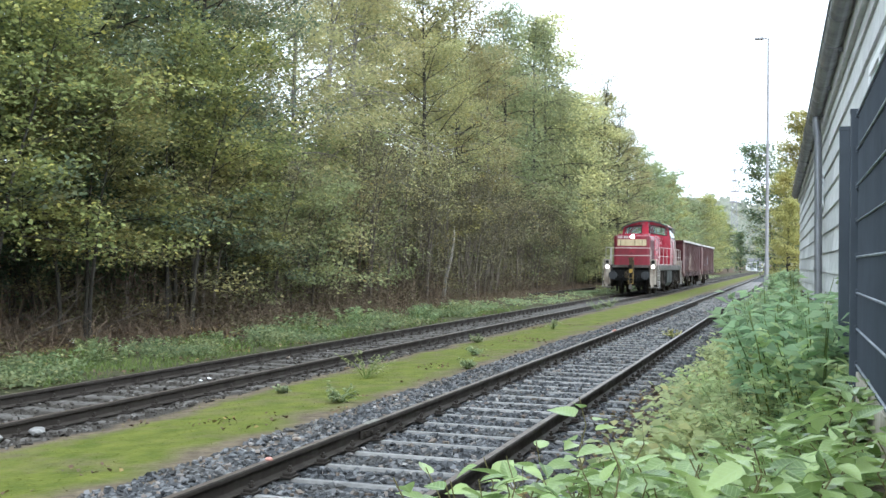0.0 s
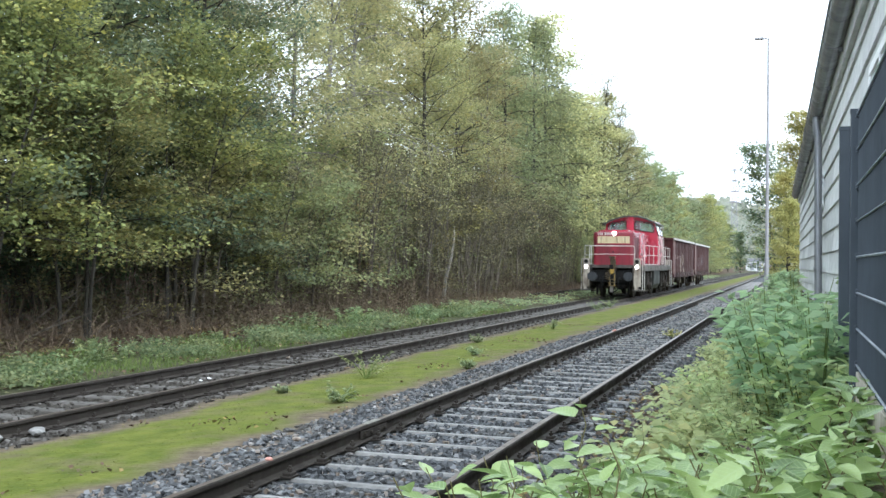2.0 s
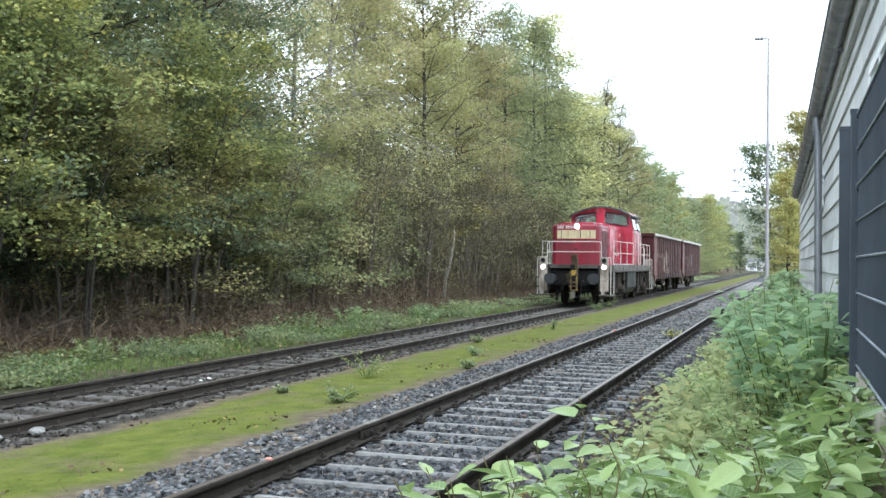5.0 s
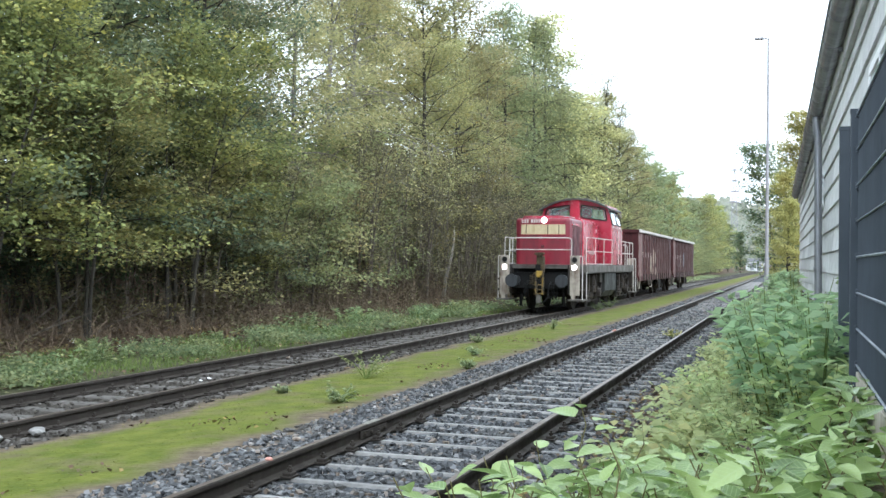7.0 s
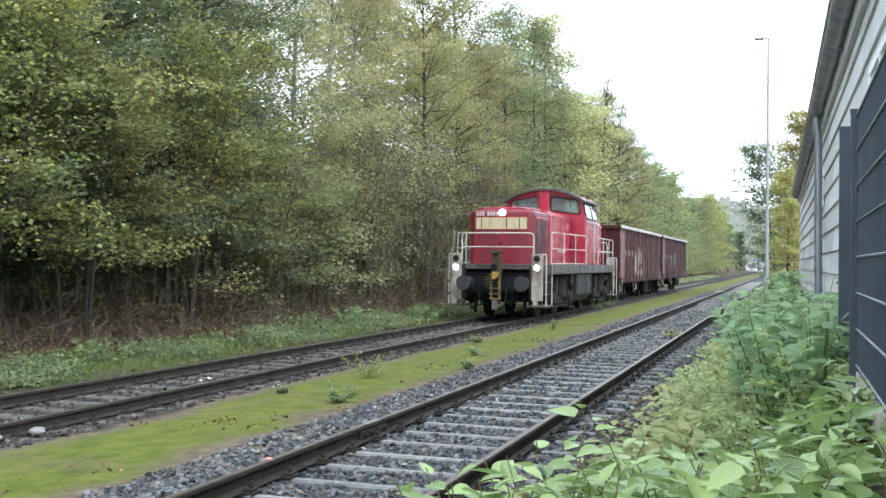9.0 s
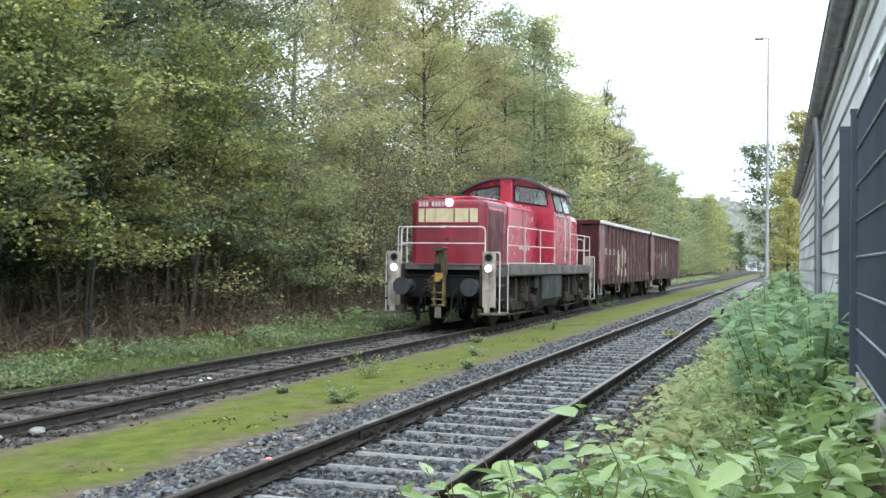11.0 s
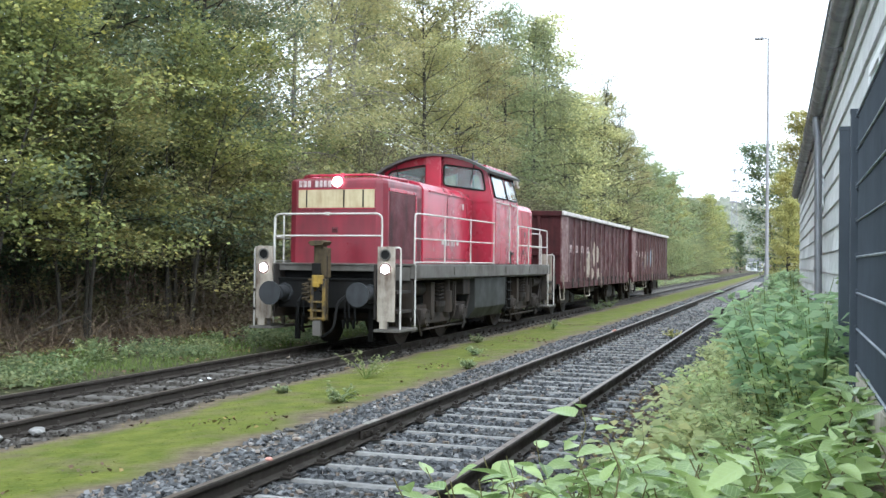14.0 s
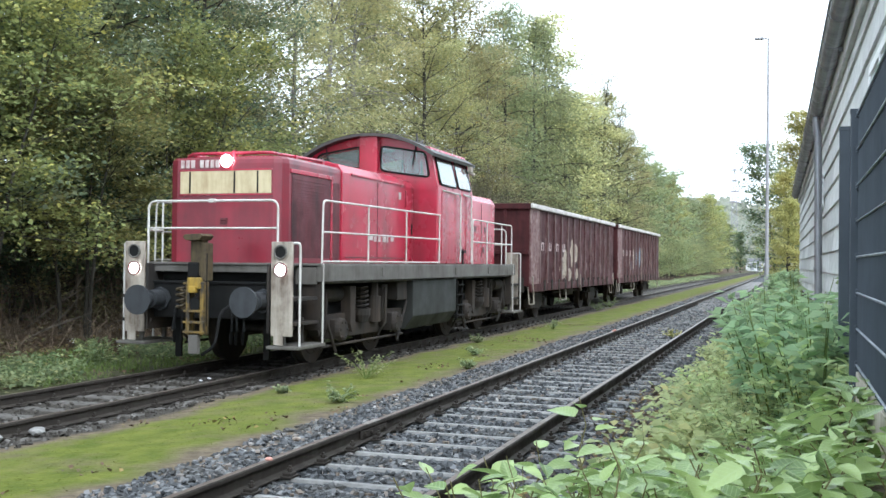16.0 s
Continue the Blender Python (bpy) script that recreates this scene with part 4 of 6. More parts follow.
        box(bm, (-1.3, min(y - d * .1, y + d * 0.02), 0.85), (1.3, max(y - d * .1, y + d * 0.02), 1.25), 0.012)
        part("headstock", bm, "under", W)
        buffers(W, y + d * 0.60, -d)
        bm = B()
        bent(bm, [(0, y, 1.0), (0, y + d * 0.2, 1.0), (0.03, y + d * 0.4, 0.8), (0, y + d * 0.5, 0.72)], 0.04, 8)
        part("screw_coupling", bm, "black", W)
    bm = B()
    for s in (-0.35, 0.35):
        box(bm, (s - 0.07, 0, 0.80), (s + 0.07, LEN, 1.02))
    for s in (-1, 1):
        box(bm, (s * 0.9 - .2, 6.2, 0.6), (s * 0.9 + .2, 7.9, 1.0), 0.04)
        rod(bm, (s * 1.0, 5.0, 0.72), (s * 1.0, 9.2, 0.72), 0.03)
    part("underframe", bm, "under", W)
    for y in (2.55, LEN - 2.55):
        wagon_bogie(W, y, rolling)
    return W


ROLLING = []
loco = make_locomotive(ROLLING)
wagon_a = make_wagon(5, ROLLING, "rust-brown open freight wagon with worn pale rim, coupled first")
wagon_b = make_wagon(9, ROLLING, "rust-brown open freight wagon at the end of the train")


def headway(t):
    """Where the train's front stands, smooth between the fitted rows."""
    ts, ss = [a for a, _ in HEADWAY], [b for _, b in HEADWAY]
    c = np.polyfit(ts, ss, 4)
    return float(np.polyval(c, t))


def motions():
    times = [round(0.2 * k, 2) for k in range(81)]
    for ob, back in ((loco, 0.0), (wagon_a, 14.70), (wagon_b, 30.06)):
        walk(ob, [(t, pose(TRACK_FAR, headway(t) + back, 0)) for t in times[::5]])
    start = headway(0.0)
    for ob, y, r in ROLLING:
        walk(ob, [(t, pose(0, y, r, math.degrees((start - headway(t)) / r), 0, 0)) for t in times])


# ---- building, fence, lamps ----
def wall_x(y):
    """The building's face runs almost along the track."""
    return 0.56 + 0.0096 * (18 - y)


TURN = math.degrees(math.atan(0.0096))


def on_wall(y, z=0.0, out=0.0):
    return pose(wall_x(y) - out, y, z, 0, 0, TURN)


def make_building():
    Bd = new("shed_building")
    tagged(Bd, "long low shed with weathered pale lap cladding and zinc gutter", "building")
    bm = B()
    box(bm, (0.03, -15.0, 0.6), (8.0, 21.6, 4.17))
    part("wall", bm, "clad", Bd, at=on_wall(18))
    bm = B()
    prism(bm, [(-0.12, 4.15), (8.2, 6.35), (8.2, 6.47), (-0.14, 4.25)], -15.2, 21.8, "y")
    part("roof", bm, "roof", Bd, at=on_wall(18))
    bm = B()
    box(bm, (-0.06, -15.2, 3.95), (0.04, 21.75, 4.17), 0.01)
    part("fascia", bm, "clad", Bd, at=on_wall(18))
    # gutter: half round with a bead and sleeves
    bm = B()
    half = [(-0.155 + 0.115 * math.cos(a), 4.21 + 0.115 * math.sin(a)) for a in [math.pi + math.pi * k / 10 for k in range(11)]]
    inner = [(-0.155 + 0.104 * math.cos(a), 4.21 + 0.104 * math.sin(a)) for a in [math.tau - math.pi * k / 10 for k in range(11)]]
    prism(bm, half + inner, -15.2, 21.7, "y")
    rod(bm, (-0.272, -15.2, 4.215), (-0.272, 21.7, 4.215), 0.014, n=8)
    gutter = part("gutter", bm, "zinc", Bd, "grey zinc half-round gutter", at=on_wall(18))
    for k, y in enumerate(np.arange(-12.4, 21.0, 1.35)):
        bm = B()
        out = [(-0.155 + 0.122 * math.cos(a), 4.212 + 0.122 * math.sin(a)) for a in [math.pi + math.pi * i / 10 for i in range(11)]]
        prism(bm, out + [(x * 0.999, z + 0.012) for x, z in out[::-1]], y, y + 0.05, "y")
        if k % 2:
            box(bm, (-0.11, y, 4.06), (-0.02, y + 0.03, 4.11))
        part("gutter_bracket", bm, "zinc", gutter)
    for y in (18.0,):
        bm = B()
        bent(bm, rounded([(-0.155, 0, 4.15), (-0.150, 0, 3.95), (-0.125, 0, 3.72), (-0.105, 0, 0.75)], 0.05), 0.062, 14)
        for z in (3.0, 1.6):
            rod(bm, (-0.116, 0, z), (-0.116, 0, z + 0.04), 0.07, n=14)
        part("downpipe", bm, "zinc", Bd, "grey zinc downpipe", at=on_wall(y))
    # cladding courses, each lapping over the one below
    rnd = random.Random(11)
    board = {}
    for course in range(11):
        z = 0.62 + course * 0.315
        y = -9.0 - (course % 3) * 1.1
        while y < 39.6:
            w = min(3.2, 39.62 - y)
            key = round(w, 2)
            if key not in board:
                bm = B()
                prism(bm, [(-0.018, 0.0), (0.026, 0.0), (0.028, 0.335), (0.012, 0.335)], 0.0, w - 0.006, "y", 0.004)
                me = bpy.data.meshes.new("board")
                bm.to_mesh(me), bm.free()
                me.materials.append(M["clad"])
                board[key] = me
            share("board", board[key], Bd, on_wall(y, z + rnd.uniform(-.008, .008), 0.0) @ pose(0, 0, 0, rnd.uniform(-.12, .12), 0, 0))
            y += w
    bm = B()
    box(bm, (-0.05, 0, 0.7), (0.03, 0.45, 4.15), 0.01)
    part("pilaster", bm, "clad", Bd, at=on_wall(6.52))
    # upper windows
    for y0, y1, z0, z1 in ((7.05, 8.9, 2.30, 3.24), (9.9, 10.65, 2.30, 2.92), (11.4, 12.8, 2.35, 3.08), (18.6, 20.4, 2.60, 3.20)):
        win = new("window")
        win.parent, win.matrix_basis = Bd, on_wall(y0)
        w = y1 - y0
        bm = B()
        for a, b in (((-0.06, 0, z0), (0.0, w, z0 + .07)), ((-0.06, 0, z1 - .07), (0.0, w, z1)), ((-0.06, 0, z0), (0.0, .07, z1)), ((-0.06, w - .07, z0), (0.0, w, z1)), ((-0.06, w / 2 - .035, z0), (0, w / 2 + .035, z1))):
            box(bm, a, b, 0.006)
        part("window_frame", bm, "white", win)
        bm = B()
        box(bm, (-0.04, 0.05, z0 + 0.05), (-0.035, w - 0.05, z1 - 0.05))
        part("pane", bm, "painted_sky_glass", win, "pane with the white sky's reflection painted on")


def painted_sky_glass():
    n = Nodes("sky_painted_pane", 0.12, 0, 0.8)
    # whitish base colour paints the sky's reflection onto the panes
    n.set("Base Color", n.ramp(n.noise(n.where(), 2.0, 4), (0.3, (0.62, 0.64, 0.66)), (0.7, (0.80, 0.81, 0.82))))
    return n.mat


M["painted_sky_glass"] = painted_sky_glass()
M["concrete"] = stone_mat("beige_concrete", (0.34, 0.30, 0.24), (0.46, 0.42, 0.34), 12.0)
M["lamp_grey"] = rough_paint("galvanised_mast", (0.30, 0.29, 0.30), (0.2, 0.18, 0.18), 0.4, 0.55, 2.0, 0.3)
make_building()


def make_fence():
    F = new("fence")
    tagged(F, "anthracite double-bar fence with dark privacy strips", "fence")
    for x, y, w in ((0.300, 5.80, 0.066), (0.276, 6.52, 0.06)):
        bm = B()
        box(bm, (x, y, 0.82), (x + w, y + 0.05, 2.470), 0.006)
        box(bm, (x - .003, y - .003, 2.460), (x + w + .003, y + .053, 2.485), 0.004)
        part("post", bm, "anthracite", F)
    x = 0.345
    for k in range(26):
        bm = B()
        y1 = 5.79 - k * 0.19
        box(bm, (x, y1 - 0.186, 1.14), (x + 0.02, y1, 2.445), 0.004)
        part("privacy_strip", bm, "anthracite", F)
    for k in range(8):
        z = 1.155 + k * 0.186
        bm = B()
        for dx in (-0.012, 0.03):
            rod(bm, (x + dx, 0.9, z), (x + dx, 5.80, z), 0.006, n=6)
        part("double_bar", bm, "bar_grey", F)
        bm = B()
        box(bm, (x - 0.02, 5.775, z - .02), (x + 0.012, 5.815, z + .02), 0.006)
        part("clamp", bm, "anthracite", F)
    bm = B()
    for k in range(98):
        rod(bm, (x - 0.006, 0.95 + k * 0.05, 1.13), (x - 0.006, 0.95 + k * 0.05, 2.465), 0.0028, n=4, caps=False)
    tagged(part("wire", bm, "anthracite", F), kind="stuff")
    bm = B()
    box(bm, (x - 0.015, 0.9, 0.76), (x + 0.035, 5.79, 1.12), 0.006)
    part("kickboard", bm, "concrete", F, "beige concrete kickboard")


M["bar_grey"] = rough_paint("grey_bar_edge", (0.16, 0.18, 0.21), (0.08, 0.09, 0.1), 0.4, 0.45, 5.0)
make_fence()


def make_street_lamp(x, y, h, arm, label):
    S = new("street_lamp")
    S.location = (x, y, 0)
    tagged(S, label, "lamp post", group="lamp posts along the track")
    bm = B()
    bent(bm, [(0, 0, -0.2), (0, 0, 2.0), (0, 0, 2.05), (0, 0, h * 0.5), (0, 0, h)], [0.095, 0.09, 0.075, 0.065, 0.042], 12)
    part("mast", bm, "lamp_grey", S)
    if arm:
        bm = B()
        bent(bm, [(0, 0, h - 0.02), (-0.12, 0, h), (-arm * 0.5, 0, h)], 0.03, 8)
        part("arm", bm, "lamp_grey", S)
        bm = B()
        box(bm, (-arm, -0.11, h - 0.05), (-arm * 0.32, 0.11, h + 0.05), 0.03)
        part("lamp_head", bm, "lamp_grey", S)


make_street_lamp(-0.92, 47.0, 11.5, 0.58, "tall thin street lamp with short flat head")
make_street_lamp(-0.62, 76.0, 9.2, 0, "thin grey pole beside the yellow tree")


def make_pylon(x, y, h):
    P = new("power_pylon")
    P.location = (x, y, 0)
    tagged(P, "slender lattice power pylon far off in haze", "pylon")
    bm = B()
    for sx in (-1, 1):
        for sy in (-1, 1):
            rod(bm, (sx * 2.2, sy * 2.2, 0), (sx * 0.3, sy * 0.3, h), 0.13, n=5)
    for k in range(14):
        a, b = k / 14, (k + 1) / 14
        ra, rb = 2.2 - 1.9 * a, 2.2 - 1.9 * b
        for sy in (-1, 1):
            rod(bm, (-ra, sy * ra, h * a), (rb, sy * rb, h * b), 0.07, n=4), rod(bm, (ra, sy * ra, h * a), (-rb, sy * rb, h * b), 0.07, n=4)
    part("lattice_mast", bm, "lamp_grey", P)
    for k, w in enumerate((4.2, 3.6, 3.0, 2.4)):
        bm = B()
        z = h - 16.0 + k * 5.0
        prism(bm, [(-w, z), (w, z), (0.4, z + 0.9), (-0.4, z + 0.9)], -0.25, 0.25, "y")
        part("crossarm", bm, "lamp_grey", P)


make_pylon(-24.3, 500.0, 46.5)


def make_far_shed():
    S = new("far_shed")
    S.location = (-9.9, 340.0, 0)
    S.scale = (0.95, 1.0, 1.2)
    tagged(S, "small pale shed with grey roof at the end of the line", "shed")
    bm = B()
    box(bm, (-3.2, 0, -0.2), (3.2, 5, 2.3), 0.03)
    part("wall", bm, "clad", S)
    bm = B()
    prism(bm, [(-3.5, 2.3), (3.5, 2.3), (2.8, 3.2), (-2.8, 3.2)], -0.3, 5.3, "y", 0.02)
    part("roof", bm, "zinc", S)
    for x in (-1.8, 0.4):
        bm = B()
        box(bm, (x, -0.03, 0.1), (x + 1.3, 0.02, 1.9), 0.01)
        part("door", bm, "zinc", S)


make_far_shed()


# ---- trees ----
def leaf_cloud(rng, centres, dirs, size, ratio=0.78, flat=0.55, plain=False):
    """Folded diamonds round centres, or plain pointed leaves; dirs: the way they lean."""
    n = len(centres)
    up = np.stack([rng.normal(0, flat, n), rng.normal(0, flat, n), np.ones(n)], 1)
    up /= np.linalg.norm(up, axis=1)[:, None]
    d = dirs + rng.normal(0, 0.6, (n, 3))
    d -= up * np.sum(d * up, 1)[:, None]
    d /= np.linalg.norm(d, axis=1)[:, None] + 1e-6
    w = np.cross(up, d)
    a = (size * rng.uniform(0.65, 1.35, n))[:, None]
    if plain:
        return np.stack([centres - d * a * 0.4 - w * a * ratio * 0.45, centres - d * a * 0.3 + w * a * ratio * 0.5, centres + d * a * 0.6], 1)
    return np.stack([centres - d * a * 0.5, centres + w * a * ratio * 0.5 - d * a * 0.08 + up * a * 0.08, centres + d * a * 0.5, centres - w * a * ratio * 0.5 - d * a * 0.08 + up * a * 0.08], 1)


def tube(verts, faces, pts, radii, n=6):
    base = len(verts)
    for i, p in enumerate(pts):
        d = Vector(pts[min(i + 1, len(pts) - 1)]) - Vector(pts[max(i - 1, 0)])
        q = d.normalized().to_track_quat("Z", "Y")
        for k in range(n):
            a = k * math.tau / n
            verts.append(tuple(Vector(p) + q @ Vector((radii[i] * math.cos(a), radii[i] * math.sin(a), 0))))
    for i in range(len(pts) - 1):
        for k in range(n):
            faces.append((base + i * n + k, base + i * n + (k + 1) % n, base + (i + 1) * n + (k + 1) % n, base + (i + 1) * n + k))


def make_tree(seed, H, spread, first, leaves, size, mat, label, droop=0.0, limbs=34, bark="bark", lean=0.0, clump=0.24, stems=1, top=0.30, name="tree"):
    """A tapered trunk with limbs and side branches, and a crown of single leaves in clumps."""
    rng, rnd = np.random.default_rng(seed), random.Random(seed)
    T = new(name)
    tagged(T, label, "tree" if name == "tree" else "shrub")
    verts, faces, cen, lean_to = [], [], [], []
    per = max(4, leaves // (limbs * 6))
    for s in range(stems):
        off = Vector((0, 0, 0)) if stems == 1 else Vector((rnd.uniform(-.5, .5), rnd.uniform(-.5, .5), 0))
        tip = Vector((lean + rnd.uniform(-.4, .4), rnd.uniform(-.5, .5), 0)) + off * 2
        trunk = []
        for k in range(9):
            u = k / 8
            trunk.append(off + tip * u * u + Vector((0.12 * H / 12 * noise.noise((seed, u * 3, s)), 0.12 * H / 12 * noise.noise((u * 3, seed, s)), H * u * (1 if s == 0 else rnd.uniform(.92, 1)) - (0.25 if k == 0 else 0))))
        r0 = (0.012 * H + 0.03) / (1 if stems == 1 else 1.6)
        tube(verts, faces, trunk, [r0 * (1 - 0.93 * (k / 8) ** 0.8) for k in range(9)], 8)
        for i in range(limbs // stems):
            u = ((i + rnd.random()) / (limbs // stems)) ** 0.85
            z = first + (H * 0.985 - first) * u
            f = z / H * 8
            k = min(7, int(f))
            root = Vector(trunk[k]).lerp(Vector(trunk[k + 1]), f - k)
            az = i * 2.399 + rnd.uniform(-.5, .5)
            shape = max(top, math.sqrt(max(0.0, 1 - ((u - 0.36) / 0.68) ** 2)))
            ln = spread * shape * rnd.uniform(0.6, 1.2)
            el = radians(6 + 46 * u + rnd.uniform(-16, 16))
            d = Vector((math.cos(az) * math.cos(el), math.sin(az) * math.cos(el), math.sin(el)))
            path = [root]
            for j in range(1, 6):
                d = (d + Vector((rnd.uniform(-.16, .16), rnd.uniform(-.16, .16), rnd.uniform(-.08, .10) - 0.10 * droop * j))).normalized()
                path.append(path[-1] + d * ln / 5)
            rl = max(0.007, r0 * 0.24 * (1 - 0.6 * u))
            tube(verts, faces, path, [rl * (1 - 0.16 * j) for j in range(6)], 5)
            for j in range(6):
                t = rnd.uniform(0.16, 1.0) * 5
                k2 = min(4, int(t))
                at = path[k2].lerp(path[k2 + 1], t - k2)
                sd = (d * 0.7 + Vector((rnd.uniform(-1, 1), rnd.uniform(-1, 1), rnd.uniform(-.5, .6) - droop))).normalized()
                sl = ln * rnd.uniform(0.22, 0.45) + 0.15
                end = at + sd * sl + Vector((0, 0, -droop * 0.5 * sl))
                tube(verts, faces, [at, end], [rl * 0.4, 0.004], 3)
                tt = rng.uniform(0.1, 1.12, per)[:, None]
                c = np.array(at) * (1 - tt) + np.array(end) * tt + rng.normal(0, clump, (per, 3)) * np.array([1.15, 1.15, 0.38])
                if droop:
                    c[:, 2] -= rng.uniform(0, 1, per) ** 1.5 * droop * 1.1
                cen.append(c)
                lean_to.append(np.tile(np.array([sd.x, sd.y, sd.z - 0.5 - droop * 1.2]), (per, 1)))
    share("trunk", mesh_of("trunk", verts, faces, M[bark], smooth=True), T, Matrix())
    cen, lean_to = np.concatenate(cen), np.concatenate(lean_to)
    keep = cen[:, 2] > 0.15
    cl = quads("crown", leaf_cloud(rng, cen[keep], lean_to[keep], size, plain=mat not in ("leaf_green", "leaf_hazel", "leaf_hazed")), M[mat])
    share("crown", cl, T, Matrix())
    return T


def plant_out(kinds, spots):
    """Places copies; the first spot of each kind takes the built one."""
    used = set()
    for k, x, y, s, turn in spots:
        m = pose(x, y, ground_z(x, y) - 0.05, 0, 0, turn)
        src = kinds[k]
        if k in used:
            ob = copy_thing(src, m)
        else:
            ob = src
            used.add(k)
        ob.matrix_basis = m
        ob.scale = (s, s, s * 1.0)


def make_wood():
    G = "dense wood of mixed autumn trees"
    kinds = {
        "maple": make_tree(1, 11.0, 4.0, 1.5, 43000, 0.098, "leaf_green", "broad green maple with low overhanging leafy branches", clump=0.20, limbs=48),
        "maple_b": make_tree(2, 13.0, 3.8, 1.0, 40000, 0.105, "leaf_hazed", "dense dark green tree at the wood's edge", clump=0.26, limbs=50),
        "hazel": make_tree(11, 5.8, 2.5, 1.9, 20000, 0.088, "leaf_hazel", "low yellow-green tree hanging out over the verge", clump=0.20, limbs=40, stems=3, top=0.45),
        "alder": make_tree(3, 14.0, 3.6, 0.9, 18000, 0.165, "leaf_mid", "tall green tree leafed down to the ground", clump=0.32, limbs=50),
        "birch": make_tree(4, 15.5, 3.1, 2.2, 27000, 0.108, "leaf_birch", "tall drooping birch with pale green leaves", droop=0.5, bark="pale_bark", clump=0.26, limbs=50),
        "birch_b": make_tree(5, 14.0, 2.9, 1.4, 25000, 0.108, "leaf_birch", "slender birch turning yellow", droop=0.35, bark="pale_bark", clump=0.28, limbs=48),
        "gold": make_tree(6, 15.5, 3.0, 1.6, 20000, 0.12, "leaf_gold", "open tree with thinning golden brown leaves", clump=0.30, limbs=46),
        "back": make_tree(9, 14.5, 3.8, 0.8, 7500, 0.28, "leaf_mid", "tall green tree deeper in the wood", clump=0.42, limbs=34),
        "back_b": make_tree(10, 15.0, 3.5, 1.2, 7500, 0.27, "leaf_birch", "pale green tree deeper in the wood", clump=0.42, limbs=34, droop=0.2),
        "shrub": make_tree(7, 4.6, 2.1, 0.2, 6500, 0.14, "leaf_mid", "leafy green shrub at the wood's edge", clump=0.24, limbs=32, stems=3, name="shrub"),
        "shade_shrub": make_tree(16, 5.2, 2.2, 0.2, 6500, 0.14, "leaf_shade", "dense green shrub with leaves darkened for shade under the maples", clump=0.24, limbs=32, stems=3, name="shrub"),
        "shrub_b": make_tree(8, 3.4, 1.7, 0.2, 3200, 0.10, "leaf_gold", "thin brownish shrub with half-bare twigs", clump=0.22, limbs=30, stems=3, name="shrub"),
        "thicket": make_tree(12, 5.6, 1.5, 0.3, 4200, 0.085, "leaf_thicket", "tangled brown thicket of half-bare upright stems", clump=0.20, limbs=42, stems=6, bark="twig", name="shrub"),
        "alder_b": make_tree(13, 14.5, 3.0, 1.2, 15000, 0.17, "leaf_birch", "pale green birch beside the far bend", droop=0.4, clump=0.30, limbs=46),
        "bluish": make_tree(14, 13.5, 2.7, 1.0, 22000, 0.125, "leaf_blue_green", "drooping blue-green birch in the wood", droop=0.6, clump=0.26, limbs=50),
        "sparse": make_tree(15, 12.5, 2.4, 2.5, 2600, 0.10, "leaf_gold", "half-bare tree with dark twigs and few leaves", clump=0.30, limbs=48),
    }
    for o in kinds.values():
        tagged(o, group="shrubs along the wood" if o.name.startswith("shrub") else G)
    rnd = random.Random(21)
    spots = []

    def put(k, x, y, s=1.0, turn=None):
        spots.append((k, x, y, s, rnd.uniform(0, 360) if turn is None else turn))

    # front row
    for k, x, y, s in (("maple", -15.2, 10.0, 1.0), ("maple_b", -16.0, 13.5, 1.05), ("maple", -15.4, 17.0, 0.95), ("maple_b", -15.9, 20.5, 1.0), ("maple_b", -15.0, 24.5, 0.92), ("birch_b", -16.2, 27.5, 0.95),
                       ("birch_b", -15.4, 30.5, 0.95), ("birch", -15.8, 34.0, 0.92), ("birch", -16.4, 37.5, 0.95), ("gold", -15.0, 42.5, 0.92), ("birch_b", -15.8, 46.5, 0.85), ("gold", -15.7, 49.5, 1.12),
                       ("birch_b", -15.2, 53.0, 0.9), ("bluish", -15.3, 57.5, 1.2), ("bluish", -15.0, 62.0, 1.22), ("alder_b", -15.2, 67.0, 1.18), ("alder", -15.0, 72.0, 0.9), ("sparse", -14.2, 82.0, 1.30), ("sparse", -14.0, 89.0, 1.22), ("alder_b", -14.6, 78.0, 0.95),
                       ("gold", -14.5, 84.0, 0.95), ("alder", -14.8, 90.0, 0.92), ("alder_b", -14.2, 97.0, 0.92), ("alder", -14.4, 104.0, 0.9)):
        put(k, x, y, s)
    for x, y, s in ((-13.3, 11.4, 0.78), (-13.4, 14.2, 1.02), (-13.3, 17.4, 0.86), (-13.7, 21.0, 1.05), (-14.0, 24.2, 0.72)):
        put("hazel", x, y, s)
    # second and third rows
    for i in range(21):
        if i in (5, 6, 7, 9, 11):
            continue
        put(rnd.choice(("back", "back_b", "back_b")), -19.8 + rnd.uniform(-.8, .8), 9 + i * 4.6 + rnd.uniform(-1, 1), rnd.uniform(0.88, 1.0))
    for i in range(16):
        if i in (5, 6, 7, 9):
            continue
        put(rnd.choice(("back", "back_b", "back")), -25.0 + rnd.uniform(-1, 1), 14 + i * 6.0 + rnd.uniform(-1, 1), rnd.uniform(0.9, 1.0))
    # shrubs along the edge
    for i in range(26):
        y = 22 + i * 3.0 + rnd.uniform(-.6, .6)
        if 37 < y < 68 and i % 3:
            put("thicket", -13.6 + rnd.uniform(-.3, .3), y, rnd.uniform(0.6, 0.9))
            continue
        put("shrub" if i % 3 else "shrub_b", -14.1 + rnd.uniform(-.7, .5), y, rnd.uniform(0.65, 1.05))
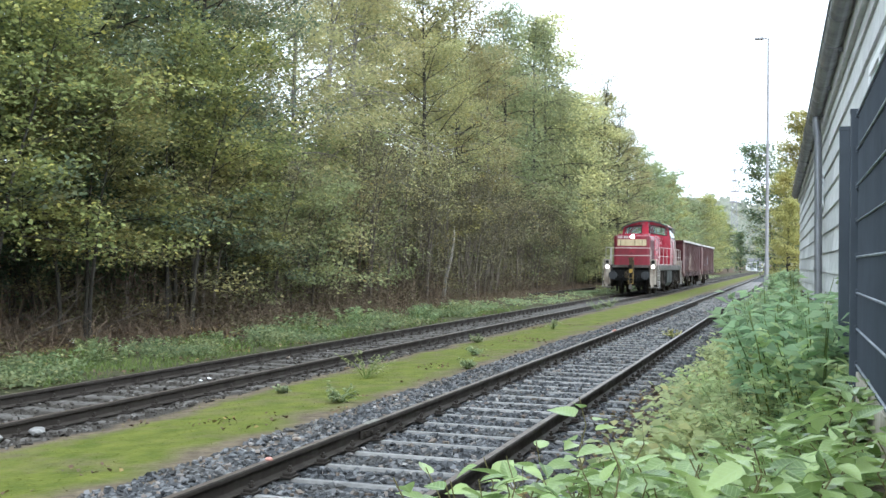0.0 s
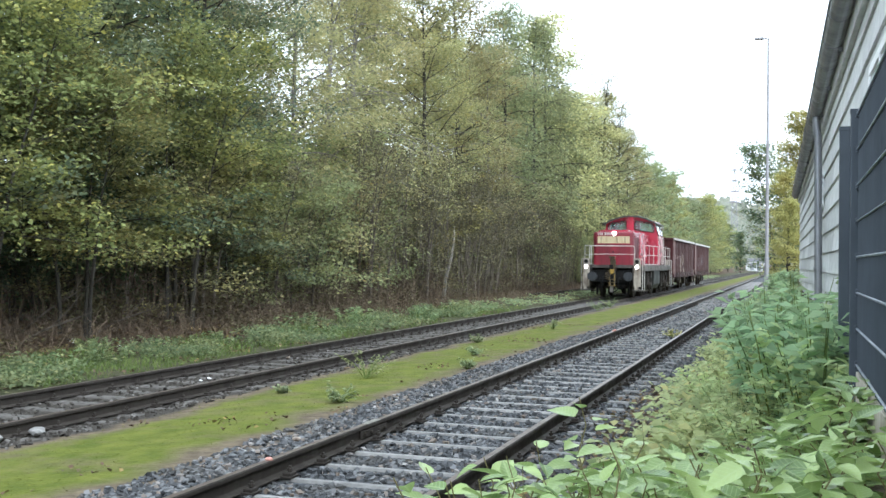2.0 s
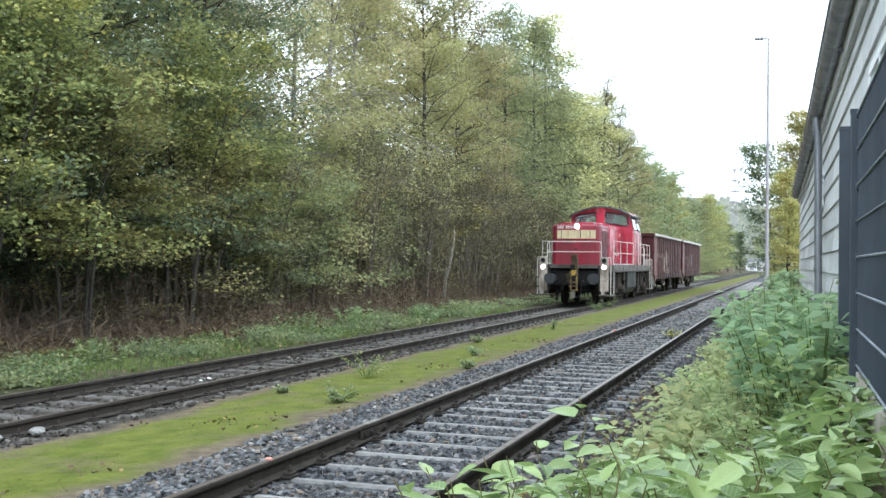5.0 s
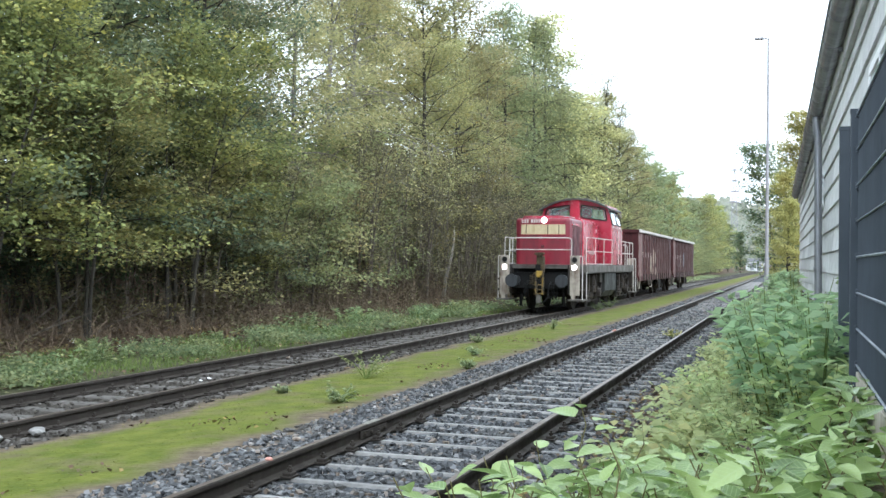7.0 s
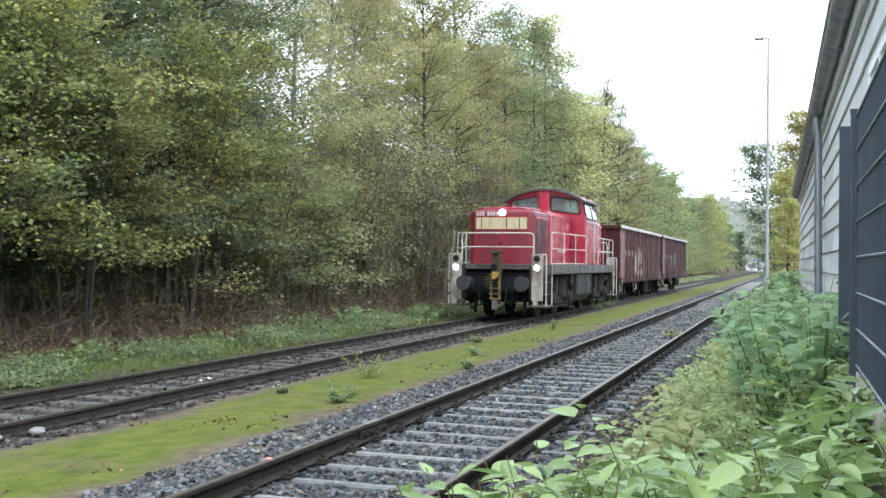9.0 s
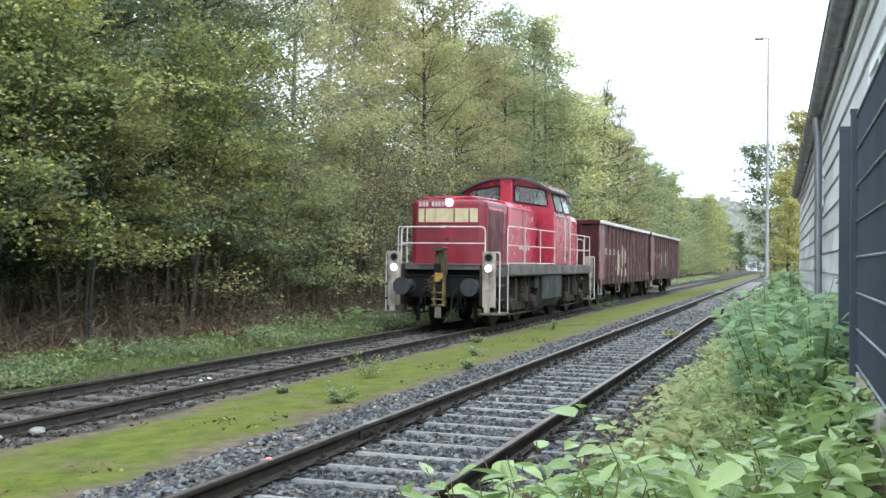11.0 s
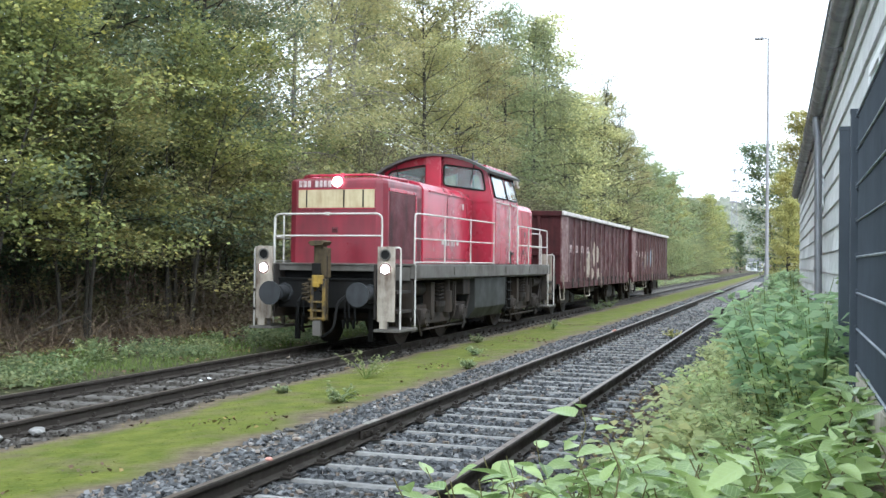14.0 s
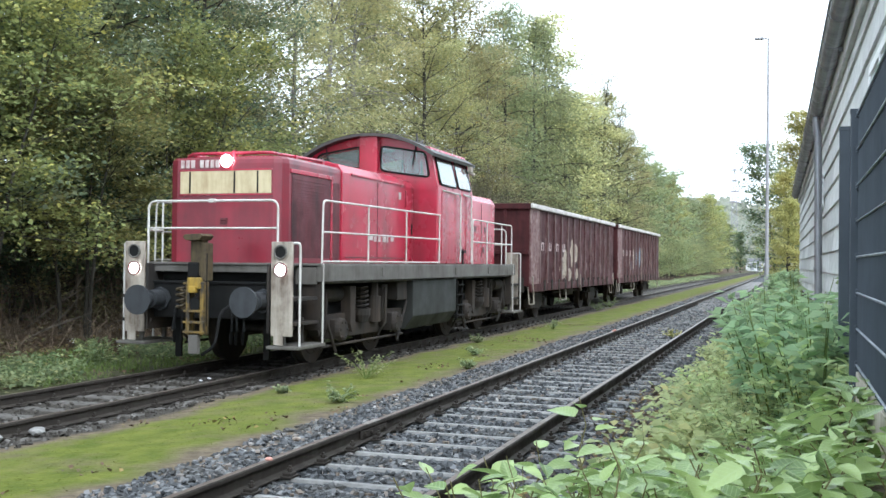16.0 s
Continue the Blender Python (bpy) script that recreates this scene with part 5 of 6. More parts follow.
    for i in range(16):
        put("shrub", -13.2 + rnd.uniform(-.5, .4), 98 + i * 6.0 + rnd.uniform(-1, 1), rnd.uniform(0.6, 0.95))
    # added dark shrubs stand in for shade in the hollow under the maples
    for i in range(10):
        put("shade_shrub", -15.5 + rnd.uniform(-.3, .3), 9.5 + i * 1.7, rnd.uniform(0.55, 0.8))
    for y in (9.0, 12.0, 15.5, 18.6):
        put("shrub_b", -15.4, y, 0.75)
    for i in range(22):
        put("thicket", -13.9 + rnd.uniform(-.6, .3), 22.5 + i * 2.1 + rnd.uniform(-.5, .5), rnd.uniform(0.7, 1.05))
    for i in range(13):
        put("shade_shrub" if i < 8 else "shrub", -17.4 + rnd.uniform(-.8, .8), 7 + i * 3.2, rnd.uniform(0.95, 1.25))
    plant_out(kinds, spots)
    # the far wood, lighter crowns
    far = {
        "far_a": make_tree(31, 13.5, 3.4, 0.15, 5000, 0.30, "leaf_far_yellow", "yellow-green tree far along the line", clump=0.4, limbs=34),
        "far_b": make_tree(32, 13.0, 3.4, 0.15, 5000, 0.30, "leaf_far", "green tree far along the line, haze put into its leaf colour", clump=0.4, limbs=34),
        "far_c": make_tree(33, 12.5, 3.2, 0.15, 6000, 0.26, "leaf_gold", "golden tree far along the line", clump=0.4, limbs=34),
        "fir": make_tree(34, 9.0, 1.6, 0.4, 3500, 0.30, "leaf_green", "dark narrow tree beside the far track", clump=0.25, limbs=40, top=0.0),
    }
    for o in far.values():
        tagged(o, group="far trees along the line")
    spots = []
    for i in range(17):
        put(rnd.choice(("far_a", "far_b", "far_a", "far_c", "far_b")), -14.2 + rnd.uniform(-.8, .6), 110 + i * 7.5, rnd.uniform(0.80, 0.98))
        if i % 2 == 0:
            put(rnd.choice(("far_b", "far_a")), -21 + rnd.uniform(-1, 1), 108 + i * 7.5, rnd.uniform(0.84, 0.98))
    put("fir", -10.3, 240.0, 1.0), put("fir", -13.5, 250.0, 1.2)
    for x, y in ((-17.5, 380), (-10.5, 390), (-4, 360), (2, 350), (8, 330), (14, 325), (4, 290)):
        put(rnd.choice(("far_b", "far_c")), x, y, rnd.uniform(0.8, 1.1))
    plant_out(far, spots)
    # two trees beyond the shed
    near = {
        "small": make_tree(41, 7.6, 2.1, 0.6, 6500, 0.15, "leaf_green", "small dark tree with sparse leaves beyond the shed", lean=-1.2, clump=0.22, limbs=34),
        "yellow": make_tree(42, 9.6, 2.0, 0.3, 11000, 0.16, "leaf_yellow", "slender tree with yellow autumn leaves behind the shed", clump=0.26, limbs=38),
    }
    spots = [("small", -0.7, 60.0, 1.0, 0), ("yellow", 0.35, 66.0, 1.0, 40), ("yellow", 1.2, 71.0, 0.9, 160), ("yellow", 0.0, 57.0, 0.6, 250), ("yellow", -0.1, 52.0, 0.42, 110)]
    plant_out(near, spots)


M["twig"] = stone_mat("bare_twig", (0.06, 0.05, 0.04), (0.15, 0.125, 0.10), 8.0)
# lighter copy of the green leaves, with airy haze painted into the tone
M["leaf_hazed"] = leafy("hazed_green_leaves", (0.105, 0.145, 0.090), (0.195, 0.250, 0.145), (0.37, 0.36, 0.17))
# green darkened to carry the hollow's shade in the leaf colour
M["leaf_shade"] = leafy("shade_darkened_leaves", (0.045, 0.075, 0.040), (0.085, 0.125, 0.065), (0.16, 0.17, 0.07), 0.4)
M["leaf_thicket"] = leafy("thicket_leaves", (0.085, 0.075, 0.050), (0.15, 0.135, 0.075), (0.24, 0.22, 0.09), 0.3)
M["leaf_blue_green"] = leafy("blue_green_leaves", (0.19, 0.235, 0.125), (0.30, 0.345, 0.175), (0.42, 0.42, 0.19))
M["leaf_mid"] = leafy("mixed_leaves", (0.18, 0.215, 0.105), (0.30, 0.335, 0.16), (0.47, 0.43, 0.17))
M["leaf_bank"] = leafy("pale_bank_leaves", (0.30, 0.39, 0.17), (0.55, 0.63, 0.31), (0.64, 0.60, 0.24), 0.6)
M["leaf_hazel"] = leafy("hazel_leaves", (0.125, 0.145, 0.052), (0.25, 0.27, 0.095), (0.50, 0.43, 0.12))
# distance haze is put into this leaf colour as a lighter green
M["leaf_far"] = leafy("haze_tinted_leaves", (0.17, 0.215, 0.115), (0.26, 0.31, 0.16), (0.40, 0.38, 0.16))
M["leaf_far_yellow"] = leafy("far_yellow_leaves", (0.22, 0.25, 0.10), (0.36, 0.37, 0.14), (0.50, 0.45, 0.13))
M["leaf_yellow"] = leafy("yellow_leaves", (0.27, 0.28, 0.10), (0.43, 0.40, 0.14), (0.52, 0.43, 0.15))
make_wood()


# ---- hill at the end of the line ----
def make_hill():
    rng = np.random.default_rng(77)
    xs, ys = np.linspace(-240, 160, 60), np.linspace(520, 900, 24)

    def hz(x, y):
        return 36 * math.exp(-((x + 60) / 110) ** 2) * min(1, (y - 515) / 120) + 3 * noise.noise((x * 0.03, y * 0.03, 0))
    cen = []
    for x in xs:
        for y in ys:
            n = 7
            c = np.stack([x + rng.normal(0, 4, n), y + rng.normal(0, 5, n), hz(x, y) + rng.uniform(1, 7, n)], 1)
            cen.append(c)
    cen = np.concatenate(cen)
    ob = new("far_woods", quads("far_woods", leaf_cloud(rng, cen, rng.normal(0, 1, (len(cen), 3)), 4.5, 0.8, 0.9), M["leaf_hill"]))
    tagged(ob, "grey-brown wooded hill in the distance, haze painted into its leaves", "woods", kind="stuff")
    w = len(xs)
    verts = [(x, y, hz(x, y)) for y in ys for x in xs]
    faces = [(j * w + i, j * w + i + 1, (j + 1) * w + i + 1, (j + 1) * w + i) for j in range(len(ys) - 1) for i in range(w - 1)]
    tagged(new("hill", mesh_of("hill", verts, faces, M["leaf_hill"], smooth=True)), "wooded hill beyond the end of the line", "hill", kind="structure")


# pale grey tones put the distance haze into the hill's leaf colour
M["leaf_hill"] = leafy("hazed_hill_leaves", (0.24, 0.26, 0.21), (0.34, 0.35, 0.28), (0.40, 0.37, 0.29))
make_hill()


# ---- ground cover ----
def scatter_leaves(name, n, xr, yr, h, size, mat, label, cat, seed, patch=0.0, ratio=0.62, power=1.0):
    """Low leafy cover: clumps of leaves over a stretch of ground."""
    rng = np.random.default_rng(seed)
    cen = []
    while len(cen) < n:
        x, y = rng.uniform(*xr), yr[0] + (yr[1] - yr[0]) * rng.random() ** power
        if patch and noise.noise((x * 0.45, y * 0.45, seed)) < patch - 0.5:
            continue
        g = ground_z(x, y)
        top = h * rng.uniform(0.4, 1.1) * (0.6 + 0.8 * max(0, noise.noise((x * 0.9, y * 0.9, seed + 3)) + 0.4))
        m = int(rng.integers(10, 24))
        for _ in range(m):
            cen.append((x + rng.normal(0, 0.10 + size), y + rng.normal(0, 0.10 + size), g + top * rng.random() ** 0.7 + 0.01))
    cen = np.array(cen[:n])
    ob = new(name, quads(name, leaf_cloud(rng, cen, rng.normal(0, 1, (n, 3)) * np.array([1, 1, 0.4]), size, ratio, 0.5), M[mat]))
    return tagged(ob, label, cat, kind="stuff")


def blades(name, n, xr, yr, h, w, mat, label, cat, seed, lean=0.35, patch=0.0, power=1.0):
    """Upright grass blades or stalks, two quads each."""
    rng = np.random.default_rng(seed)
    out = []
    while len(out) < n * 2:
        x, y = rng.uniform(*xr), yr[0] + (yr[1] - yr[0]) * rng.random() ** power
        if patch and noise.noise((x * 0.5, y * 0.5, seed)) < patch - 0.5:
            continue
        g = ground_z(x, y) - 0.01
        hh, a = h * rng.uniform(0.4, 1.25), rng.uniform(0, math.tau)
        side = np.array([math.cos(a), math.sin(a), 0]) * w * rng.uniform(0.6, 1.3)
        l1 = np.array([rng.normal(0, lean), rng.normal(0, lean), 1.0]) * hh * 0.55
        l2 = l1 + np.array([rng.normal(0, lean * 2), rng.normal(0, lean * 2), 0.8]) * hh * 0.5
        p = np.array([x, y, g])
        out.append([p - side, p + side, p + l1 + side * 0.8, p + l1 - side * 0.8])
        out.append([p + l1 - side * 0.8, p + l1 + side * 0.8, p + l2 + side * 0.15, p + l2 - side * 0.15])
    ob = new(name, quads(name, np.array(out), M[mat]))
    return tagged(ob, label, cat, kind="stuff")


def strewn(name, n, xr, yr, size, mat, label, seed, lift=0.0, power=1.0, skip=None):
    """Angular stones, each a jittered block."""
    rng = np.random.default_rng(seed)
    cube = np.array([(-1, -1, -1), (1, -1, -1), (1, 1, -1), (-1, 1, -1), (-1, -1, 1), (1, -1, 1), (1, 1, 1), (-1, 1, 1)], float)
    fc = [(4, 5, 6, 7), (0, 1, 5, 4), (1, 2, 6, 5), (2, 3, 7, 6), (3, 0, 4, 7)]
    vs, fs = [], []
    while len(vs) < n * 8:
        x, y = rng.uniform(*xr), yr[0] + (yr[1] - yr[0]) * rng.random() ** power
        if skip and skip(x, y):
            continue
        a = rng.uniform(0, math.tau)
        s = size * rng.uniform(0.55, 1.3)
        v = (cube + rng.uniform(-.45, .45, (8, 3))) * np.array([1.0, 0.75, 0.55]) * s * 0.5
        t = rng.normal(0, 0.5)
        ry = np.array([[math.cos(t), 0, math.sin(t)], [0, 1, 0], [-math.sin(t), 0, math.cos(t)]])
        rz = np.array([[math.cos(a), -math.sin(a), 0], [math.sin(a), math.cos(a), 0], [0, 0, 1]])
        v = v @ ry.T @ rz.T + np.array([x, y, ground_z(x, y) + lift + rng.uniform(-.012, .02)])
        b = len(vs)
        vs.extend(v.tolist())
        fs.extend([tuple(b + i for i in f) for f in fc])
    ob = new(name, mesh_of(name, vs, fs, M[mat]))
    return tagged(ob, label, "ballast", kind="stuff")


def straw_mat(name, a, b):
    n = Nodes(name, 0.8, 0, 0.2)
    n.set("Base Color", n.ramp(n.island(), (0.0, a), (1.0, b)))
    return n.mat


M["straw"] = straw_mat("dry_stalks", (0.06, 0.045, 0.032), (0.20, 0.15, 0.105))
M["grass"] = straw_mat("grass_blades", (0.06, 0.10, 0.025), (0.17, 0.21, 0.06))


def moss_mat():
    n = Nodes("moss_tufts", 0.9, 0, 0.15)
    tone = n.ramp(n.island(), (0.0, (0.078, 0.100, 0.016)), (1.0, (0.145, 0.152, 0.030)))
    n.set("Base Color", n.mix(n.ramp(n.noise(n.world(), 1.4, 5), (0.50, 0.0), (0.68, 0.7)), tone, (0.14, 0.112, 0.068)))
    return n.mat


M["moss"] = moss_mat()


def near_sleeper(x, y):
    d = (y - 6.61) / 0.6
    inside = abs(x - TRACK_NEAR) < 1.2 and abs(d - round(d)) * 0.6 < 0.085
    rail = min(abs(x - TRACK_NEAR - 0.7525), abs(x - TRACK_NEAR + 0.7525)) < 0.075
    return inside or rail


def make_cover():
    strewn("ballast_stones", 23000, (-4.75, -1.05), (4.5, 24), 0.044, "ballast", "loose dark grey ballast stones", 51, -0.004, 1.35, near_sleeper)
    strewn("ballast_far", 9000, (-4.7, -1.2), (24, 60), 0.062, "ballast", "dark grey ballast along the near track", 52, -0.006, 1.2, near_sleeper)
    strewn("track_grit", 5500, (-9.6, -6.9), (7, 36), 0.045, "grit", "half-buried grey stones between the far rails", 53, 0.0, 1.3, lambda x, y: min(abs(x - TRACK_FAR - 0.75), abs(x - TRACK_FAR + 0.75)) < 0.08)
    blades("moss", 13000, (-6.85, -5.0), (5.5, 26), 0.016, 0.007, "moss", "short yellow-green moss and grass between the tracks", "moss", 61, 0.7, 0.20, 1.5)
    blades("grass", 8000, (-11.9, -9.7), (8, 40), 0.17, 0.006, "grass", "tufts of green grass on the verge", "grass", 62, 0.4, 0.45, 1.3)
    scatter_leaves("verge_weeds", 15000, (-11.7, -9.9), (9, 34), 0.24, 0.07, "leaf_weed", "low green weeds and nettles beside the far track", "weeds", 63, 0.54, 0.6, 1.3)
    scatter_leaves("verge_weeds_far", 8000, (-11.9, -9.9), (34, 170), 0.22, 0.12, "leaf_far", "low green weeds along the far verge", "weeds", 64, 0.48, 0.6, 1.2)
    blades("dry_brush", 4500, (-14.6, -11.6), (9, 70), 0.42, 0.006, "straw", "dry brown stalks and brambles at the wood's edge", "brush", 65, 0.35, 0.40, 1.2)
    scatter_leaves("leaf_litter", 15000, (-15.0, -11.2), (9, 60), 0.10, 0.08, "leaf_litter", "brown fallen leaves under the trees", "leaf litter", 66, 0.0, 0.7, 1.2)
    scatter_leaves("bank_ivy", 5500, (-1.08, -0.40), (7.2, 24), 0.20, 0.095, "leaf_bank", "low pale green creepers on the bank", "creepers", 67, 0.45, 0.7, 1.2)
    scatter_leaves("bank_litter", 2600, (-1.7, -0.5), (4.6, 15), 0.05, 0.07, "leaf_litter", "fallen brown and yellow leaves by the rail", "leaf litter", 68, 0.0, 0.7, 1.1)
    scatter_leaves("brambles", 9000, (-14.4, -12.9), (19, 62), 0.95, 0.10, "leaf_bramble", "brown and olive brambles along the wood's edge", "brambles", 69, 0.36, 0.6, 1.2)
    blades("bramble_stalks", 2200, (-14.6, -12.8), (24, 62), 1.25, 0.007, "straw", "bare brown bramble stalks", "brambles", 71, 0.25, 0.40, 1.2)
    scatter_leaves("undergrowth", 3500, (-15.4, -13.8), (9, 20), 1.1, 0.09, "leaf_bramble", "dark brown and olive undergrowth below the maples", "undergrowth", 73, 0.40, 0.6, 1.0)
    blades("hollow_stalks", 700, (-15.4, -13.1), (9, 24), 1.5, 0.006, "straw", "thin bare stalks in the hollow below the trees", "brush", 74, 0.25, 0.40, 1.0)
    scatter_leaves("verge_litter", 3200, (-12.4, -9.8), (9, 55), 0.06, 0.075, "leaf_litter", "brown fallen leaves strewn over the verge", "leaf litter", 75, 0.46, 0.7, 1.3)
    scatter_leaves("strip_litter", 500, (-7.0, -4.6), (6, 30), 0.015, 0.05, "leaf_litter", "scattered fallen leaves on the moss strip", "leaf litter", 76, 0.0, 0.7, 1.2)
    scatter_leaves("edge_brambles", 6500, (-13.0, -11.7), (9, 48), 0.45, 0.075, "leaf_bramble", "low brown brambles between verge and wood", "brambles", 77, 0.46, 0.6, 1.3)
    blades("bramble_canes", 900, (-13.4, -11.8), (9, 40), 0.75, 0.006, "straw", "arching bare bramble canes over the verge", "brambles", 78, 0.8, 0.42, 1.2)
    # tufts on the moss strip
    rng = np.random.default_rng(70)
    for x, y, h in ((-5.95, 14.3, 0.46), (-5.16, 11.6, 0.22), (-6.35, 12.4, 0.10), (-6.5, 22.0, 0.2), (-5.9, 27.0, 0.25), (-7.0, 40.0, 0.5), (-7.1, 43.5, 0.45), (-5.5, 18.5, 0.15), (-4.9, 16.0, 0.16), (-2.5, 24.3, 0.24)):
        T = new("weed_tuft")
        T.location = (x, y, ground_z(x, y))
        yellow = x > -3
        tagged(T, "yellowed weed tuft between the near rails" if yellow else "small green weed tuft on the moss strip", "weed", group="weed tufts by the tracks")
        verts, faces, cen = [], [], []
        for k in range(16):
            a = rng.uniform(0, math.tau)
            tip = (math.cos(a) * h * rng.uniform(.3, 1.2), math.sin(a) * h * rng.uniform(.3, 1.2), h * rng.uniform(.35, .95))
            tube(verts, faces, [(0, 0, -0.02), (tip[0] * .4, tip[1] * .4, tip[2] * .6), tip], [0.005, 0.004, 0.002], 4)
            for _ in range(15):
                u = rng.uniform(.25, 1.05)
                cen.append((tip[0] * u, tip[1] * u, tip[2] * (u ** .8)))
        share("stem", mesh_of("stem", verts, faces, M["grass"]), T, Matrix())
        cen = np.array(cen) + rng.normal(0, 0.02, (len(cen), 3))
        share("foliage", quads("foliage", leaf_cloud(rng, cen, cen * 2, 0.058, 0.45), M["leaf_yellow" if yellow else "leaf_far"]), T, Matrix())


M["leaf_litter"] = leafy("litter_leaves", (0.040, 0.027, 0.018), (0.11, 0.070, 0.042), (0.26, 0.19, 0.06), 0.1)
M["leaf_bramble"] = leafy("bramble_leaves", (0.055, 0.044, 0.030), (0.125, 0.098, 0.055), (0.18, 0.19, 0.075), 0.25)
make_cover()


# ---- weeds on the bank ----
def bank_bush(seed, h, spread, leaves, size, mat, label):
    """Many upright stems from one root with long leaves."""
    rng, rnd = np.random.default_rng(seed), random.Random(seed)
    T = new("weed_bush")
    tagged(T, label, "weeds", group="tall weeds on the bank")
    verts, faces, cen, dirs = [], [], [], []
    stems = 11
    for s in range(stems):
        a, r = rnd.uniform(0, math.tau), spread * math.sqrt(rnd.random())
        hh = h * rnd.uniform(0.6, 1.05)
        base = Vector((math.cos(a) * r * .5, math.sin(a) * r * .5, -0.05))
        tip = Vector((math.cos(a) * r * 1.2, math.sin(a) * r * 1.2, hh))
        mid = base.lerp(tip, .55) + Vector((0, 0, .12 * hh))
        tube(verts, faces, [base, mid, tip], [0.006, 0.0045, 0.002], 5)
        for k in range(leaves // stems):
            u = rnd.uniform(0.12, 1.0)
            p = (base.lerp(mid, u / .55) if u < .55 else mid.lerp(tip, (u - .55) / .45))
            b = rnd.uniform(0, math.tau)
            d = Vector((math.cos(b), math.sin(b), rnd.uniform(-.5, .4)))
            cen.append(p + d * size * 0.6), dirs.append(d * 2.5)
    share("stem", mesh_of("stem", verts, faces, M["grass"]), T, Matrix())
    share("foliage", quads("foliage", leaf_cloud(rng, np.array(cen), np.array(dirs), size, 0.5, 0.45), M[mat]), T, Matrix())
    return T


def make_bank():
    kinds = {
        "tall": bank_bush(81, 0.80, 0.34, 340, 0.125, "leaf_blue", "tall bank weeds with long blue-green leaves"),
        "mid": bank_bush(82, 0.66, 0.36, 360, 0.10, "leaf_bank", "bushy green weeds on the bank"),
        "low": bank_bush(83, 0.45, 0.38, 480, 0.085, "leaf_bank", "low pale green weeds at the foot of the bank"),
    }
    rnd = random.Random(90)
    spots = []
    for i in range(32):
        y = 6.2 + 26 * (i / 32) ** 1.25
        spots.append(("tall" if i % 2 else "mid", min(0.14, -0.034 * y + 0.38) + rnd.uniform(-.04, .04) if i % 3 else rnd.uniform(-0.03 * y + 0.36, 0.2), y, rnd.uniform(0.7, 1.1), rnd.uniform(0, 360)))
        if i % 2:
            spots.append(("mid", max(-0.95, -0.060 * y + 0.34 + rnd.uniform(0, .12)), y + 0.4, rnd.uniform(0.6, 0.85), rnd.uniform(0, 360)))
        if y > 7.4 or i % 3 == 0:
            spots.append(("low", max(-1.0, rnd.uniform(-0.104, -0.065) * y + 0.34), y + rnd.uniform(-.3, .3), rnd.uniform(0.55, 0.9), rnd.uniform(0, 360)))
    for i in range(14):
        spots.append(("tall", rnd.uniform(-0.7, 0.1), 33 + i * 2.6, rnd.uniform(1.0, 1.3), rnd.uniform(0, 360)))
    for x, y, s in ((-0.08, 7.4, 1.0), (-0.06, 8.3, 1.05), (-0.12, 8.9, 1.1), (0.02, 7.0, 0.95), (-0.12, 9.6, 1.15), (-0.05, 10.5, 1.2)):
        spots.append(("tall", x, y, s, rnd.uniform(0, 360)))
    plant_out(kinds, spots)
    # clumps of nettles beside the far track
    nettle = {"nettle": bank_bush(84, 0.42, 0.42, 420, 0.075, "leaf_weed", "bushy clump of green nettles on the verge")}
    tagged(nettle["nettle"], group="nettle clumps on the verge")
    plant_out(nettle, [("nettle", -10.2 - 1.5 * rnd.random() ** 1.2, 9.5 + 30 * (i / 34) ** 1.3 + rnd.uniform(-.4, .4), rnd.uniform(0.5, 1.35), rnd.uniform(0, 360)) for i in range(34)])


M["leaf_blue"] = leafy("bluish_weed_leaves", (0.21, 0.315, 0.17), (0.38, 0.505, 0.275), (0.52, 0.57, 0.27), 0.55)
M["stem"] = straw_mat("reddish_stem", (0.13, 0.10, 0.05), (0.22, 0.20, 0.09))
make_bank()


# ---- knotweed in the foreground ----
def broad_leaf(size):
    """A broad pointed leaf, folded along its rib, its tip hanging; base at the origin, along +x."""
    xs = [0.0, 0.10, 0.28, 0.5, 0.72, 0.88, 1.0]
    ws = [0.04, 0.26, 0.325, 0.29, 0.185, 0.075, 0.0]
    verts, faces = [], []
    for x, w in zip(xs, ws):
        dip = -0.16 * x * x
        verts += [(x * size, w * size, (dip + w * 0.28) * size), (x * size, w * 0.5 * size, (dip + w * 0.10) * size), (x * size, 0, dip * size), (x * size, -w * 0.5 * size, (dip + w * 0.10) * size), (x * size, -w * size, (dip + w * 0.28) * size)]
    for i in range(len(xs) - 1):
        for k in range(4):
            faces.append((i * 5 + k, (i + 1) * 5 + k, (i + 1) * 5 + k + 1, i * 5 + k + 1))
    return mesh_of("leaf", verts, faces, M["leaf_knot"], smooth=True)


